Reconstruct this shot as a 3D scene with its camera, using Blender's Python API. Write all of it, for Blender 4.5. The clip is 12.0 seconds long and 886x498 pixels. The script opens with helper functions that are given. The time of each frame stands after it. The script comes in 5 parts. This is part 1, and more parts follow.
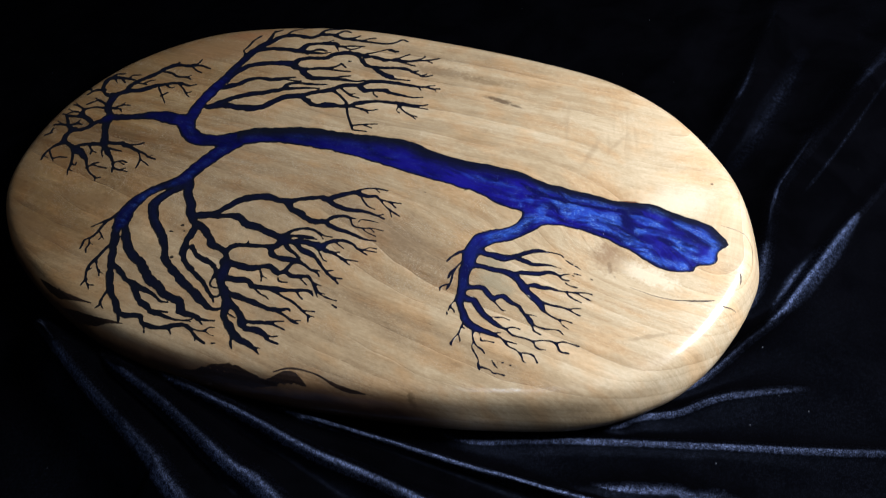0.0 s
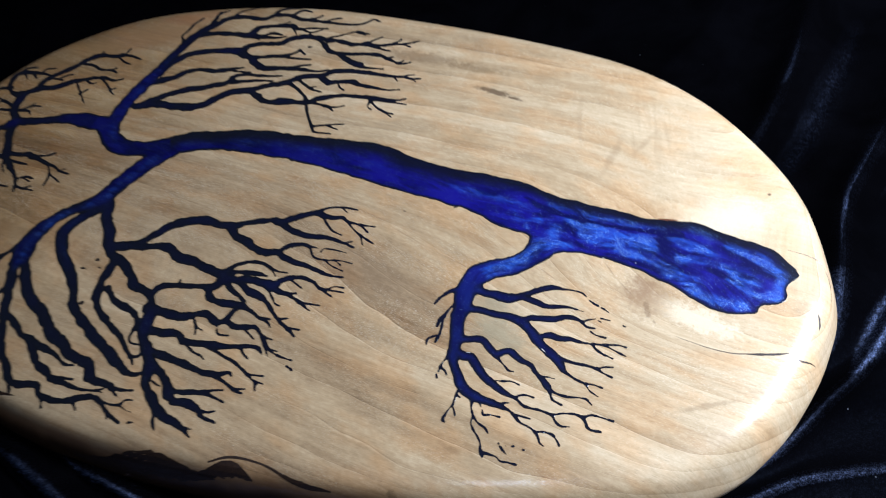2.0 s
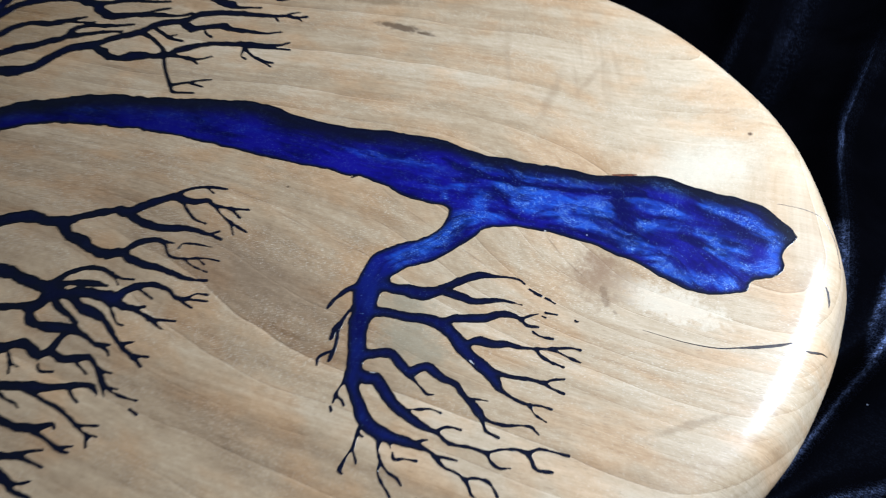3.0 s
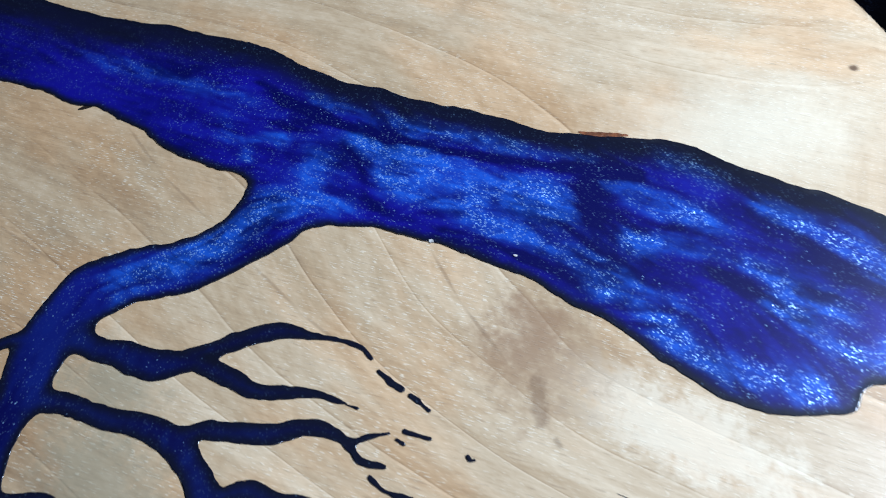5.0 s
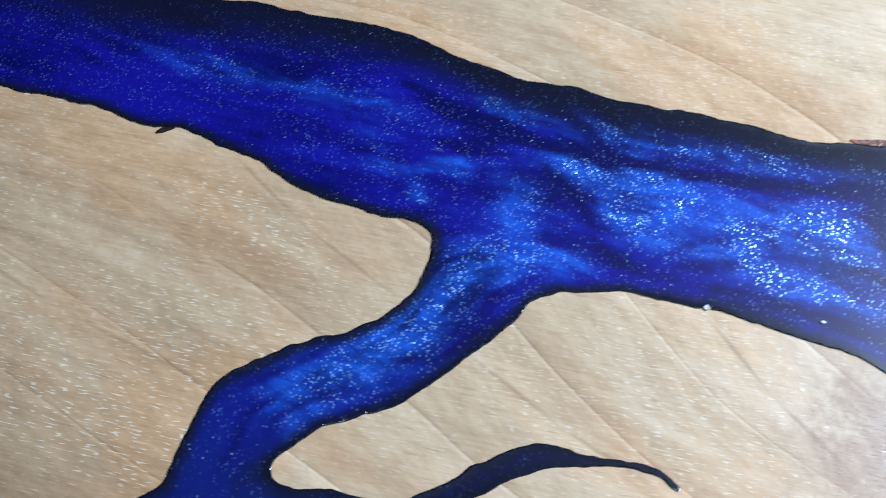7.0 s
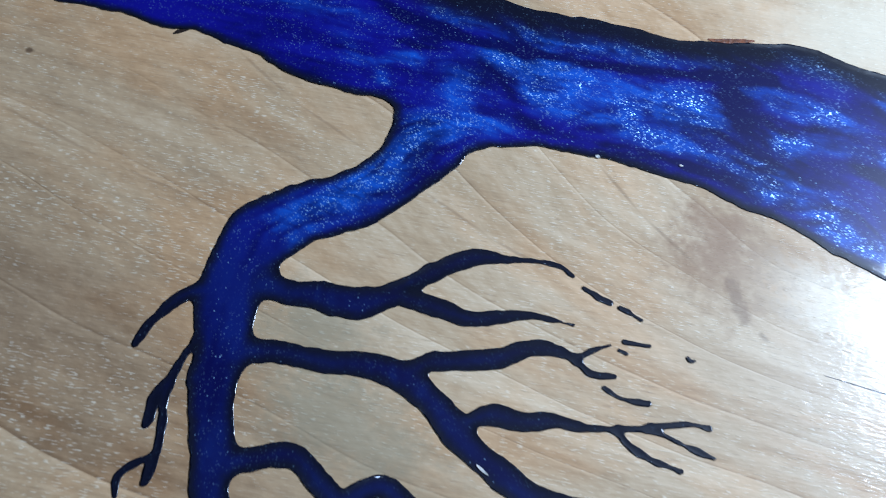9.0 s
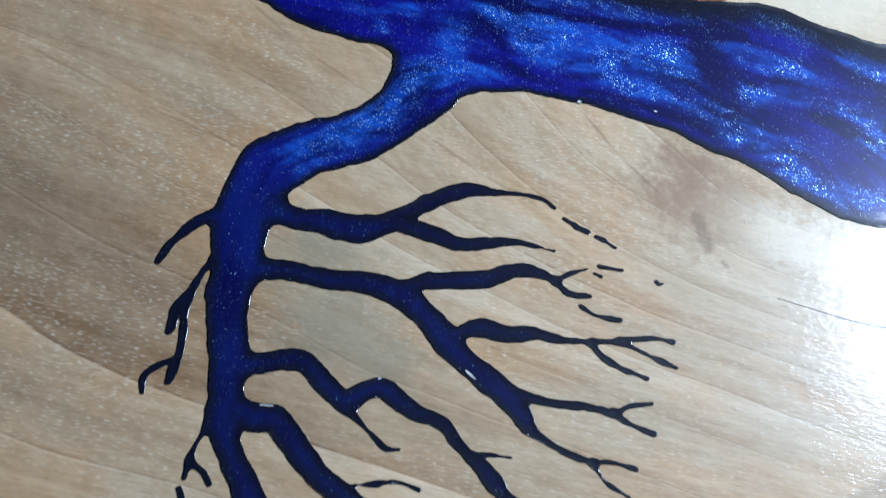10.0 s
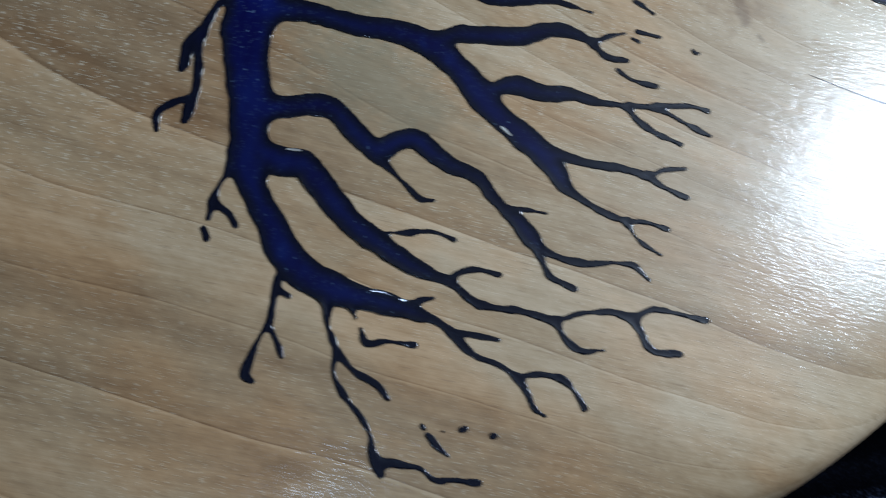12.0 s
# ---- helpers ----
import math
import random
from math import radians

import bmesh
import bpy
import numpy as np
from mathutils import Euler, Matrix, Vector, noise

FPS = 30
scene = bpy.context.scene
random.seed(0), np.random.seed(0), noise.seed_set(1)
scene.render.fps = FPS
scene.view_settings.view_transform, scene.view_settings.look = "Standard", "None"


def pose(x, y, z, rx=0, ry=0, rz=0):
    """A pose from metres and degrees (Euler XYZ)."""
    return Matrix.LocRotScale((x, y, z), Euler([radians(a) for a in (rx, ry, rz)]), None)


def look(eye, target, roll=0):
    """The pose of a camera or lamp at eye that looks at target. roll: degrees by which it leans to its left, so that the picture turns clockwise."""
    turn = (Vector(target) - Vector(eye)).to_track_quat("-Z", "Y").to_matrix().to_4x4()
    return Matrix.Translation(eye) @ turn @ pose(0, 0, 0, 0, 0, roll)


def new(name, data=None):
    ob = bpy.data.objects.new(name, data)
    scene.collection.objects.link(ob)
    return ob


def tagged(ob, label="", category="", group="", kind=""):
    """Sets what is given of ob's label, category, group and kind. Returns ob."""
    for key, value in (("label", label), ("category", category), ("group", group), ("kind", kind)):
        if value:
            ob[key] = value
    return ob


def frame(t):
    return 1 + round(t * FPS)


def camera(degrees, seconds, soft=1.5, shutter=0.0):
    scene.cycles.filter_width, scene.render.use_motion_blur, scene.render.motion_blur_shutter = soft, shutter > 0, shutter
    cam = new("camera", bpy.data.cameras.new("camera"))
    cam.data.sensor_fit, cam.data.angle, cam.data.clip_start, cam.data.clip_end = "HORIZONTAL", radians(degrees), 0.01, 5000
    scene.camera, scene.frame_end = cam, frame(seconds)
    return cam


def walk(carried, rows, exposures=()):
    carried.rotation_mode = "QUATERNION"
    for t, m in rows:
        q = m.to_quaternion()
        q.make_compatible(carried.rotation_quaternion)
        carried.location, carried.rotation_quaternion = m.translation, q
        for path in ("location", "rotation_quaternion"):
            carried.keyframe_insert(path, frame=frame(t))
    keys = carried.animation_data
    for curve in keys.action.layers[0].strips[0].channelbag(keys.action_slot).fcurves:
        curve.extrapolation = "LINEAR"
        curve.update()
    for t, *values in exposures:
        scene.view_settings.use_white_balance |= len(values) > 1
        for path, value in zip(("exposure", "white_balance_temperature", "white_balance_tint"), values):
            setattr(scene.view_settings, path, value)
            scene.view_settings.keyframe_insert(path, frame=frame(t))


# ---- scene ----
cam = camera(62.26, 12.0, soft=1.1, shutter=0.5)
EXPOSURES = [(0.0, 0.78, 5500, 10), (1.5, 0.84, 5300, 10), (2.0, 0.92, 5100, 10), (2.5, 0.88, 5000, 10), (3.2, 0.65, 4800, 9), (5.0, 0.58, 4700, 8), (7.0, 0.80, 4650, 8), (9.0, 0.40, 4500, 7), (9.5, 0.43, 4500, 7), (10.5, 0.27, 4650, 6), (11.0, 0.17, 4700, 6), (11.5, -0.17, 4800, 5), (12.0, -0.22, 4850, 5)]
PATH = [
    (0, 0.24449, -0.34804, 0.45274, 40.162, 6.788, 20.622),
    (0.5, 0.23514, -0.33725, 0.45807, 41.019, 6.094, 20.570),
    (1, 0.22358, -0.31630, 0.45299, 41.964, 6.537, 20.888),
    (1.5, 0.20672, -0.28752, 0.42616, 40.394, 7.206, 19.828),
    (2, 0.20121, -0.25724, 0.38006, 38.855, 6.802, 18.800),
    (2.5, 0.20386, -0.22584, 0.33593, 37.344, 6.980, 16.239),
    (3, 0.19836, -0.18599, 0.30390, 35.272, 6.768, 13.541),
    (3.2, 0.20530, -0.16954, 0.28571, 34.570, 8.418, 13.163),
    (4.8, 0.20413, -0.07689, 0.17746, 29.995, 5.158, 14.997),
    (5, 0.19999, -0.07465, 0.17388, 32.005, 3.816, 15.405),
    (5.5, 0.18556, -0.06065, 0.16340, 31.883, 2.788, 15.477),
    (6, 0.16424, -0.05125, 0.15669, 29.820, 0.963, 13.549),
    (6.5, 0.14817, -0.04750, 0.15403, 27.790, 0.566, 11.543),
    (7, 0.13298, -0.04602, 0.15202, 25.975, -0.245, 9.276),
    (7.2, 0.12925, -0.04973, 0.15123, 25.524, -0.635, 8.875),
    (8.8, 0.13859, -0.07995, 0.17402, 24.412, -2.054, 7.092),
    (9, 0.13765, -0.08362, 0.17734, 24.124, -3.012, 6.934),
    (9.5, 0.13754, -0.08910, 0.18531, 22.919, -3.808, 6.990),
    (10, 0.13798, -0.09880, 0.18659, 22.481, -4.070, 7.173),
    (10.5, 0.13624, -0.10639, 0.18783, 19.936, -6.394, 6.541),
    (11, 0.14088, -0.11828, 0.18274, 18.778, -6.061, 6.756),
    (11.5, 0.14188, -0.12464, 0.17835, 14.632, -7.053, 6.204),
    (12, 0.12281, -0.12227, 0.17016, 13.383, -9.810, 7.393),
]
walk(cam, [(t, pose(x, y, z, rx, ry, rz)) for t, x, y, z, rx, ry, rz in PATH], EXPOSURES)

# ---- world and lamps ----
world = bpy.data.worlds.new("dark_room")
scene.world = world
world.use_nodes = True
world.node_tree.nodes["Background"].inputs["Color"].default_value = (0.30, 0.34, 0.42, 1)
world.node_tree.nodes["Background"].inputs["Strength"].default_value = 0.004


def area_lamp(name, eye, target, size, watts, colour):
    data = bpy.data.lights.new(name, "AREA")
    data.shape, data.size, data.energy, data.color = "DISK", size, watts, colour
    ob = new(name, data)
    ob.matrix_world = look(eye, target)
    return ob


area_lamp("work_lamp", (0.724, 0.216, 0.58), (0.05, 0.0, 0.045), 0.28, 8.6, (1.0, 0.955, 0.885))
area_lamp("ceiling_lamp", (0.23, -0.75, 2.35), (0.0, 0.0, 0.0), 0.20, 3.2, (0.90, 0.94, 1.0))


# ---- material tools ----
class Net:
    """A small wrapper that builds shader nodes by expression."""

    def __init__(self, name):
        self.mat = bpy.data.materials.new(name)
        self.mat.use_nodes = True
        self.tree = self.mat.node_tree
        self.bsdf = self.tree.nodes["Principled BSDF"]

    def put(self, socket, value):
        if isinstance(value, bpy.types.NodeSocket):
            self.tree.links.new(value, socket)
        elif value is not None:
            socket.default_value = value

    def node(self, kind, **values):
        n = self.tree.nodes.new(kind)
        for key, value in values.items():
            setattr(n, key, value) if hasattr(n, key) else None
        return n

    def math(self, op, a, b=0.0, c=0.0):
        n = self.node("ShaderNodeMath")
        n.operation = op
        for s, v in zip(n.inputs, (a, b, c)):
            self.put(s, v)
        return n.outputs[0]

    def vec(self, op, a, b=(0, 0, 0)):
        n = self.node("ShaderNodeVectorMath")
        n.operation = op
        self.put(n.inputs[0], a)
        if op == "SCALE":
            self.put(n.inputs["Scale"], b)
        else:
            self.put(n.inputs[1], b)
        return n.outputs["Value"] if op in ("LENGTH", "DISTANCE", "DOT_PRODUCT") else n.outputs[0]

    def xyz(self, x, y, z=0.0):
        n = self.node("ShaderNodeCombineXYZ")
        for s, v in zip(n.inputs, (x, y, z)):
            self.put(s, v)
        return n.outputs[0]

    def split(self, v):
        n = self.node("ShaderNodeSeparateXYZ")
        self.put(n.inputs[0], v)
        return n.outputs

    def place(self):
        return self.node("ShaderNodeTexCoord").outputs["Object"]

    def noise(self, v, scale=1.0, detail=3.0, rough=0.5, warp=0.0):
        n = self.node("ShaderNodeTexNoise")
        self.put(n.inputs["Vector"], v)
        for key, value in (("Scale", scale), ("Detail", detail), ("Roughness", rough), ("Distortion", warp)):
            self.put(n.inputs[key], value)
        return n.outputs["Fac"]

    def cells(self, v, scale, out="Color"):
        n = self.node("ShaderNodeTexVoronoi")
        self.put(n.inputs["Vector"], v)
        self.put(n.inputs["Scale"], scale)
        return n.outputs[out]

    def ramp(self, v, low, high, a=0.0, b=1.0):
        n = self.node("ShaderNodeMapRange")
        n.interpolation_type = "SMOOTHSTEP"
        for s, x in zip(n.inputs, (v, low, high, a, b)):
            self.put(s, x)
        return n.outputs[0]

    def mix(self, fac, a, b, blend="MIX"):
        n = self.node("ShaderNodeMix")
        n.data_type, n.blend_type = "RGBA", blend
        self.put(n.inputs[0], fac)
        self.put(n.inputs[6], (*a, 1) if isinstance(a, tuple) else a)
        self.put(n.inputs[7], (*b, 1) if isinstance(b, tuple) else b)
        return n.outputs[2]

    def bump(self, height, distance, strength=1.0):
        n = self.node("ShaderNodeBump")
        self.put(n.inputs["Height"], height)
        n.inputs["Distance"].default_value, n.inputs["Strength"].default_value = distance, strength
        return n.outputs[0]

    def value(self, name):
        n = self.node("ShaderNodeAttribute")
        n.attribute_name = name
        return n.outputs["Fac"]

    def shade(self, **values):
        for key, value in values.items():
            self.put(self.bsdf.inputs[key.replace("_", " ")], value)
        return self.mat


def spot_mask(n, x, y, cx, cy, rx, ry, turn=0.0, rag=None, core=0.35):
    """A soft oval of given centre, half axes (metres) and turn: 1 inside, 0 outside."""
    c, s = math.cos(radians(turn)), math.sin(radians(turn))
    dx, dy = n.math("SUBTRACT", x, cx), n.math("SUBTRACT", y, cy)
    u = n.math("DIVIDE", n.math("ADD", n.math("MULTIPLY", dx, c), n.math("MULTIPLY", dy, s)), rx)
    v = n.math("DIVIDE", n.math("SUBTRACT", n.math("MULTIPLY", dy, c), n.math("MULTIPLY", dx, s)), ry)
    d = n.math("SQRT", n.math("ADD", n.math("MULTIPLY", u, u), n.math("MULTIPLY", v, v)))
    if rag is not None:
        d = n.math("ADD", d, rag)
    return n.ramp(d, 1.0, core)


def wood_material():
    n = Net("varnished_pale_wood")
    p = n.place()
    x, y, z = n.split(p)
    mul, add, sub = (lambda a, b: n.math("MULTIPLY", a, b)), (lambda a, b: n.math("ADD", a, b)), (lambda a, b: n.math("SUBTRACT", a, b))
    bend = mul(sub(n.noise(n.xyz(mul(x, 3.0), mul(y, 5.0), 0.3), 1.0, 1.5, 0.45), 0.5), 0.034)
    # the layers run along the board; below the trunk they fall towards the narrow end
    slope = add(n.ramp(y, 0.070, -0.020, 0.04, 0.34), n.ramp(y, -0.03, -0.10, 0.0, -0.16))
    v = add(add(y, mul(sub(n.math("MAXIMUM", x, -0.06), 0.08), slope)), add(bend, mul(n.math("MINIMUM", add(x, 0.06), 0.0), 0.12)))
    # and dip round the knot
    kx, ky = mul(sub(x, 0.215), 12.5), mul(add(y, 0.01), n.ramp(y, -0.02, 0.0, 20.0, 6.0))
    v = n.math("MULTIPLY_ADD", n.math("POWER", 2.718, mul(add(mul(kx, kx), mul(ky, ky)), -1.0)), 0.034, v)
    # the fibres themselves keep to the length of the board
    f = add(add(y, mul(x, 0.05)), mul(bend, 0.5))
    wide = n.noise(n.xyz(mul(x, 2.4), mul(v, 17.0), 3.1), 1.0, 3.0, 0.55)
    band = n.noise(n.xyz(mul(x, 5.0), mul(v, 95.0), 7.7), 1.0, 5.0, 0.62)
    streak = n.noise(n.xyz(mul(x, 12.0), mul(add(f, v), 210.0), 5.2), 1.0, 4.0, 0.6)
    fibre = n.noise(n.xyz(mul(x, 90.0), mul(f, 1900.0), z), 1.0, 2.0, 0.6)
    cloud = n.noise(n.xyz(mul(x, 0.55), mul(v, 1.7), z), 24.0, 5.0, 0.62, 0.4)
    patch = n.noise(n.xyz(mul(x, 0.7), mul(v, 1.3), 4.4), 58.0, 4.0, 0.6, 0.3)
    # growth layers cut at a low angle: wide bands on the flat, crowded where the edge curves down
    lay = add(v, mul(z, 3.0))
    turns = mul(add(lay, mul(sub(wide, 0.5), 0.030)), 58.0)
    turns = add(turns, mul(sub(n.noise(n.xyz(mul(x, 7.0), mul(y, 7.0), 1.7), 1.0, 3.0, 0.5), 0.5), 1.3))
    ring = n.math("FRACT", turns)
    year = n.node("ShaderNodeTexWhiteNoise")
    year.noise_dimensions = "1D"
    n.put(year.inputs["W"], n.math("FLOOR", turns))
    seen = n.ramp(n.noise(p, 8.0, 3.0, 0.6), 0.38, 0.60, 0.22, 1.0)
    seen = n.math("MAXIMUM", seen, n.ramp(z, 0.0445, 0.041))
    line = mul(mul(n.ramp(ring, 0.955, 0.985), n.ramp(ring, 1.0, 0.990)), seen)
    shut = mul(n.ramp(ring, 0.030, 0.004), seen)
    dusk = mul(n.ramp(ring, 0.45, 0.0), seen)
    speck = n.noise(n.xyz(mul(x, 0.5), v, z), 520.0, 3.0, 0.7)
    # paler sapwood at the narrow end and along the far side, brown heartwood through the middle
    east = n.ramp(add(x, mul(sub(wide, 0.5), 0.20)), 0.03, 0.27)
    far = mul(n.ramp(y, 0.030, 0.085), n.ramp(x, -0.16, 0.08))
    core = n.ramp(n.math("ABSOLUTE", add(v, add(0.062, mul(sub(wide, 0.5), 0.12)))), 0.085, 0.015)
    west = n.ramp(x, 0.17, 0.03)
    tone = n.math("MULTIPLY_ADD", east, 0.155, 0.498)
    for part_of, much in ((far, 0.06), (mul(core, west), -0.085), (n.ramp(x, -0.08, -0.34), -0.21), (mul(n.ramp(x, -0.05, -0.25), n.ramp(y, 0.06, 0.16)), -0.06), (dusk, -0.065), (shut, -0.10), (line, 0.08)):
        tone = n.math("MULTIPLY_ADD", part_of, much, tone)
    tone = n.math("MULTIPLY_ADD", mul(sub(year.outputs["Value"], 0.5), seen), 0.12, tone)
    for grain, much in ((wide, 0.24), (band, 0.24), (streak, 0.23), (fibre, 0.16), (cloud, 0.28), (patch, 0.22), (speck, 0.26)):
        tone = n.math("MULTIPLY_ADD", sub(grain, 0.5), much, tone)
    scale = n.node("ShaderNodeValToRGB")
    n.put(scale.inputs["Fac"], tone)
    stops = scale.color_ramp.elements
    stops[0].position, stops[0].color = 0.0, (0.085, 0.050, 0.027, 1)
    stops[1].position, stops[1].color = 1.0, (0.84, 0.735, 0.58, 1)
    for at, tint in ((0.28, (0.235, 0.155, 0.088)), (0.52, (0.45, 0.325, 0.198)), (0.76, (0.67, 0.532, 0.375))):
        stops.new(at).color = (*tint, 1)
    col = scale.outputs["Color"]
    rosy = n.noise(n.xyz(mul(x, 0.8), mul(v, 1.4), 9.0), 34.0, 3.0, 0.55)
    col = n.mix(n.ramp(rosy, 0.42, 0.66), col, n.mix(1.0, col, (1.02, 0.91, 0.80), "MULTIPLY"))
    # honey tone at the broad end
    col = n.mix(n.ramp(add(x, mul(sub(cloud, 0.5), 0.2)), -0.10, -0.30), col, n.mix(1.0, col, (1.02, 0.925, 0.70), "MULTIPLY"))
    # short pores, their silvery glint painted pale, thicker in some streaks than in others
    pore = n.noise(n.xyz(mul(x, 620.0), mul(f, 4000.0), 1.0), 1.0, 0.0, 0.5)
    thick = n.ramp(n.noise(n.xyz(mul(x, 20.0), mul(v, 70.0), 2.0), 1.0, 3.0, 0.6), 0.34, 0.62)
    pale = mul(n.ramp(add(pore, mul(thick, 0.05)), 0.66, 0.79), n.math("MULTIPLY_ADD", thick, 0.75, 0.25))
    pale = mul(pale, n.ramp(y, -0.11, -0.05, 0.45, 1.0))
    col = n.mix(mul(pale, 0.42), col, (0.90, 0.83, 0.70))
    dash = n.noise(n.xyz(mul(x, 260.0), mul(f, 2600.0), 6.0), 1.0, 0.0, 0.5)
    col = n.mix(mul(n.ramp(dash, 0.68, 0.82), 0.30), col, (0.20, 0.13, 0.08))
    # curly figure: faint ripples across the grain towards the far edge of the narrow end
    curl = n.noise(n.xyz(mul(add(x, mul(y, 0.22)), 150.0), mul(y, 14.0), 0.5), 1.0, 2.0, 0.5, 0.4)
    where = mul(spot_mask(n, x, y, 0.150, 0.110, 0.085, 0.055, -20, None, 0.2), n.ramp(curl, 0.55, 0.72))
    col = n.mix(mul(where, 0.34), col, (0.36, 0.25, 0.15))
    # warm inner bark low on the near edge, with the edge's shade painted in
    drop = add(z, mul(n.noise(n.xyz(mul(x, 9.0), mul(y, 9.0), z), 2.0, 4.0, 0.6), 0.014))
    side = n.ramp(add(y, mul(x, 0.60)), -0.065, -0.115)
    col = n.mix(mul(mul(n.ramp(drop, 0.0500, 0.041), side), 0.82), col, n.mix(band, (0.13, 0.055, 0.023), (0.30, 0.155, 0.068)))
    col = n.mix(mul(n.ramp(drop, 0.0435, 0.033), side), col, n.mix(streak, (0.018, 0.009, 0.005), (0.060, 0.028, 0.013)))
    # knot, mineral streaks, pit and stains
    rag = add(mul(sub(n.noise(p, 130.0, 5.0, 0.65), 0.5), 1.3), mul(sub(n.noise(p, 480.0, 3.0, 0.65), 0.5), 1.1))
    for cx, cy, rx, ry, turn, much, tint in (
        (0.226, 0.046, 0.040, 0.022, 20, 0.50, (0.86, 0.77, 0.62)),
        (0.222, -0.026, 0.030, 0.010, -16, 0.55, (0.86, 0.76, 0.61)),
        (0.194, -0.018, 0.020, 0.017, -30, 0.70, (0.33, 0.215, 0.125)),
        (0.192, -0.013, 0.011, 0.0125, -20, 0.45, (0.24, 0.135, 0.075)),
        (0.196, -0.0270, 0.0022, 0.0080, 14, 0.50, (0.18, 0.11, 0.065)),
        (0.201, -0.0335, 0.0022, 0.0010, -40, 0.45, (0.15, 0.09, 0.05)),
        (0.067, 0.130, 0.022, 0.0036, -12, 0.85, (0.12, 0.075, 0.045)),
        (0.081, 0.126, 0.010, 0.0016, -12, 0.70, (0.10, 0.06, 0.035)),
        (0.000, 0.159, 0.046, 0.0085, -4, 0.60, (0.20, 0.13, 0.075)),
        (0.045, 0.153, 0.030, 0.0050, -6, 0.55, (0.22, 0.145, 0.08)),
        (-0.060, 0.150, 0.040, 0.016, 10, 0.30, (0.22, 0.135, 0.07)),
        (-0.225, -0.066, 0.060, 0.010, 4, 0.40, (0.20, 0.115, 0.055)),
        (-0.265, -0.105, 0.050, 0.012, -14, 0.45, (0.20, 0.115, 0.055)),
        (-0.290, 0.005, 0.055, 0.007, -8, 0.35, (0.24, 0.14, 0.07)),
        (-0.200, 0.020, 0.045, 0.006, -22, 0.35, (0.25, 0.15, 0.08)),
        (0.251, 0.071, 0.0020, 0.0015, 0, 0.9, (0.10, 0.055, 0.03)),
        (0.0428, 0.0101, 0.0013, 0.0010, 0, 0.85, (0.10, 0.06, 0.035)),
        (0.157, 0.085, 0.004, 0.030, -10, 0.42, (0.34, 0.23, 0.135)),
        (0.175, 0.100, 0.003, 0.020, -24, 0.36, (0.34, 0.23, 0.135)),
        (-0.230, 0.150, 0.085, 0.028, 22, 0.55, (0.32, 0.18, 0.09)),
        (-0.215, 0.178, 0.040, 0.012, 20, 0.50, (0.30, 0.13, 0.06)),
        (0.232, -0.075, 0.022, 0.0022, 28, 0.40, (0.26, 0.17, 0.09)),
        (0.120, -0.130, 0.006, 0.002, -10, 0.5, (0.24, 0.15, 0.08)),
        (0.040, -0.040, 0.065, 0.020, -14, 0.30, (0.25, 0.18, 0.12)),
        (0.124, -0.060, 0.026, 0.0125, -22, 0.50, (0.26, 0.240, 0.172)),
        (0.116, -0.0435, 0.014, 0.0125, -6, 0.50, (0.26, 0.240, 0.172)),
        (0.098, -0.1580, 0.005, 0.0030, -30, 0.6, (0.10, 0.06, 0.03)),
    ):
        m = spot_mask(n, x, y, cx, cy, rx, ry, turn, mul(rag, 0.4) if ry > 0.018 else rag, 0.15 if ry > 0.012 else 0.35)
        col = n.mix(mul(m, much), col, tint)
    # edges of single layers that stand out round the fork
    for cx, cy, half, turn in (
        (0.0938, 0.0120, 0.0108, -37), (0.1100, 0.0013, 0.0125, -30), (0.1385, -0.0154, 0.0104, -30), (0.1530, -0.0230, 0.0092, -24),
        (0.1720, -0.0047, 0.0084, -49), (0.1828, -0.0155, 0.0100, -41), (0.0528, -0.0087, 0.0190, -20.5), (0.0818, -0.0186, 0.0180, -17),
    ):
        m = spot_mask(n, x, n.math("MULTIPLY_ADD", sub(speck, 0.5), 0.0008, y), cx, cy, half, 0.00055, turn, None, 0.25)
        col = n.mix(mul(m, 0.42), col, (0.22, 0.14, 0.08))
    col = n.mix(1.0, col, (0.985, 0.975, 0.885), "MULTIPLY")
    height = add(mul(fibre, 0.5), mul(pale, 0.6))
    relief = n.bump(height, 0.00010, 0.6)
    rough = n.math("MULTIPLY_ADD", fibre, 0.18, 0.36)
    # the varnish sinks a little into the pores
    grainy = n.noise(n.xyz(mul(x, 420.0), mul(f, 2000.0), 2.0), 1.0, 1.0)
    film = n.bump(add(mul(n.noise(p, 300.0, 2.0), 0.8), mul(grainy, 0.7)), 0.00011, 0.8)
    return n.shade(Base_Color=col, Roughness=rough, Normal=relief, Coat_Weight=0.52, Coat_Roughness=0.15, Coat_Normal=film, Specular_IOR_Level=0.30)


def resin_material():
    n = Net("pearl_blue_resin")
    p = n.place()
    x, y, z = n.split(p)
    mul = lambda a, b: n.math("MULTIPLY", a, b)
    inset, bank, rich, pearl, flow = n.value("inset"), n.value("bank"), n.value("rich"), n.value("pearl"), n.value("flow")
    lean = n.math("ADD", y, mul(x, 0.16))
    veil = n.noise(n.xyz(mul(x, 0.6), lean, z), 60.0, 4.0, 0.6, 1.0)
    silk = n.noise(n.xyz(mul(x, 0.45), lean, z), 420.0, 4.0, 0.65, 0.8)
    # violet-blue dye drawn out in streaks, deeper towards the broad end of the board
    east = n.ramp(x, -0.12, 0.12)
    shade = n.mix(east, (0.0012, 0.0012, 0.030), (0.0026, 0.0022, 0.060))
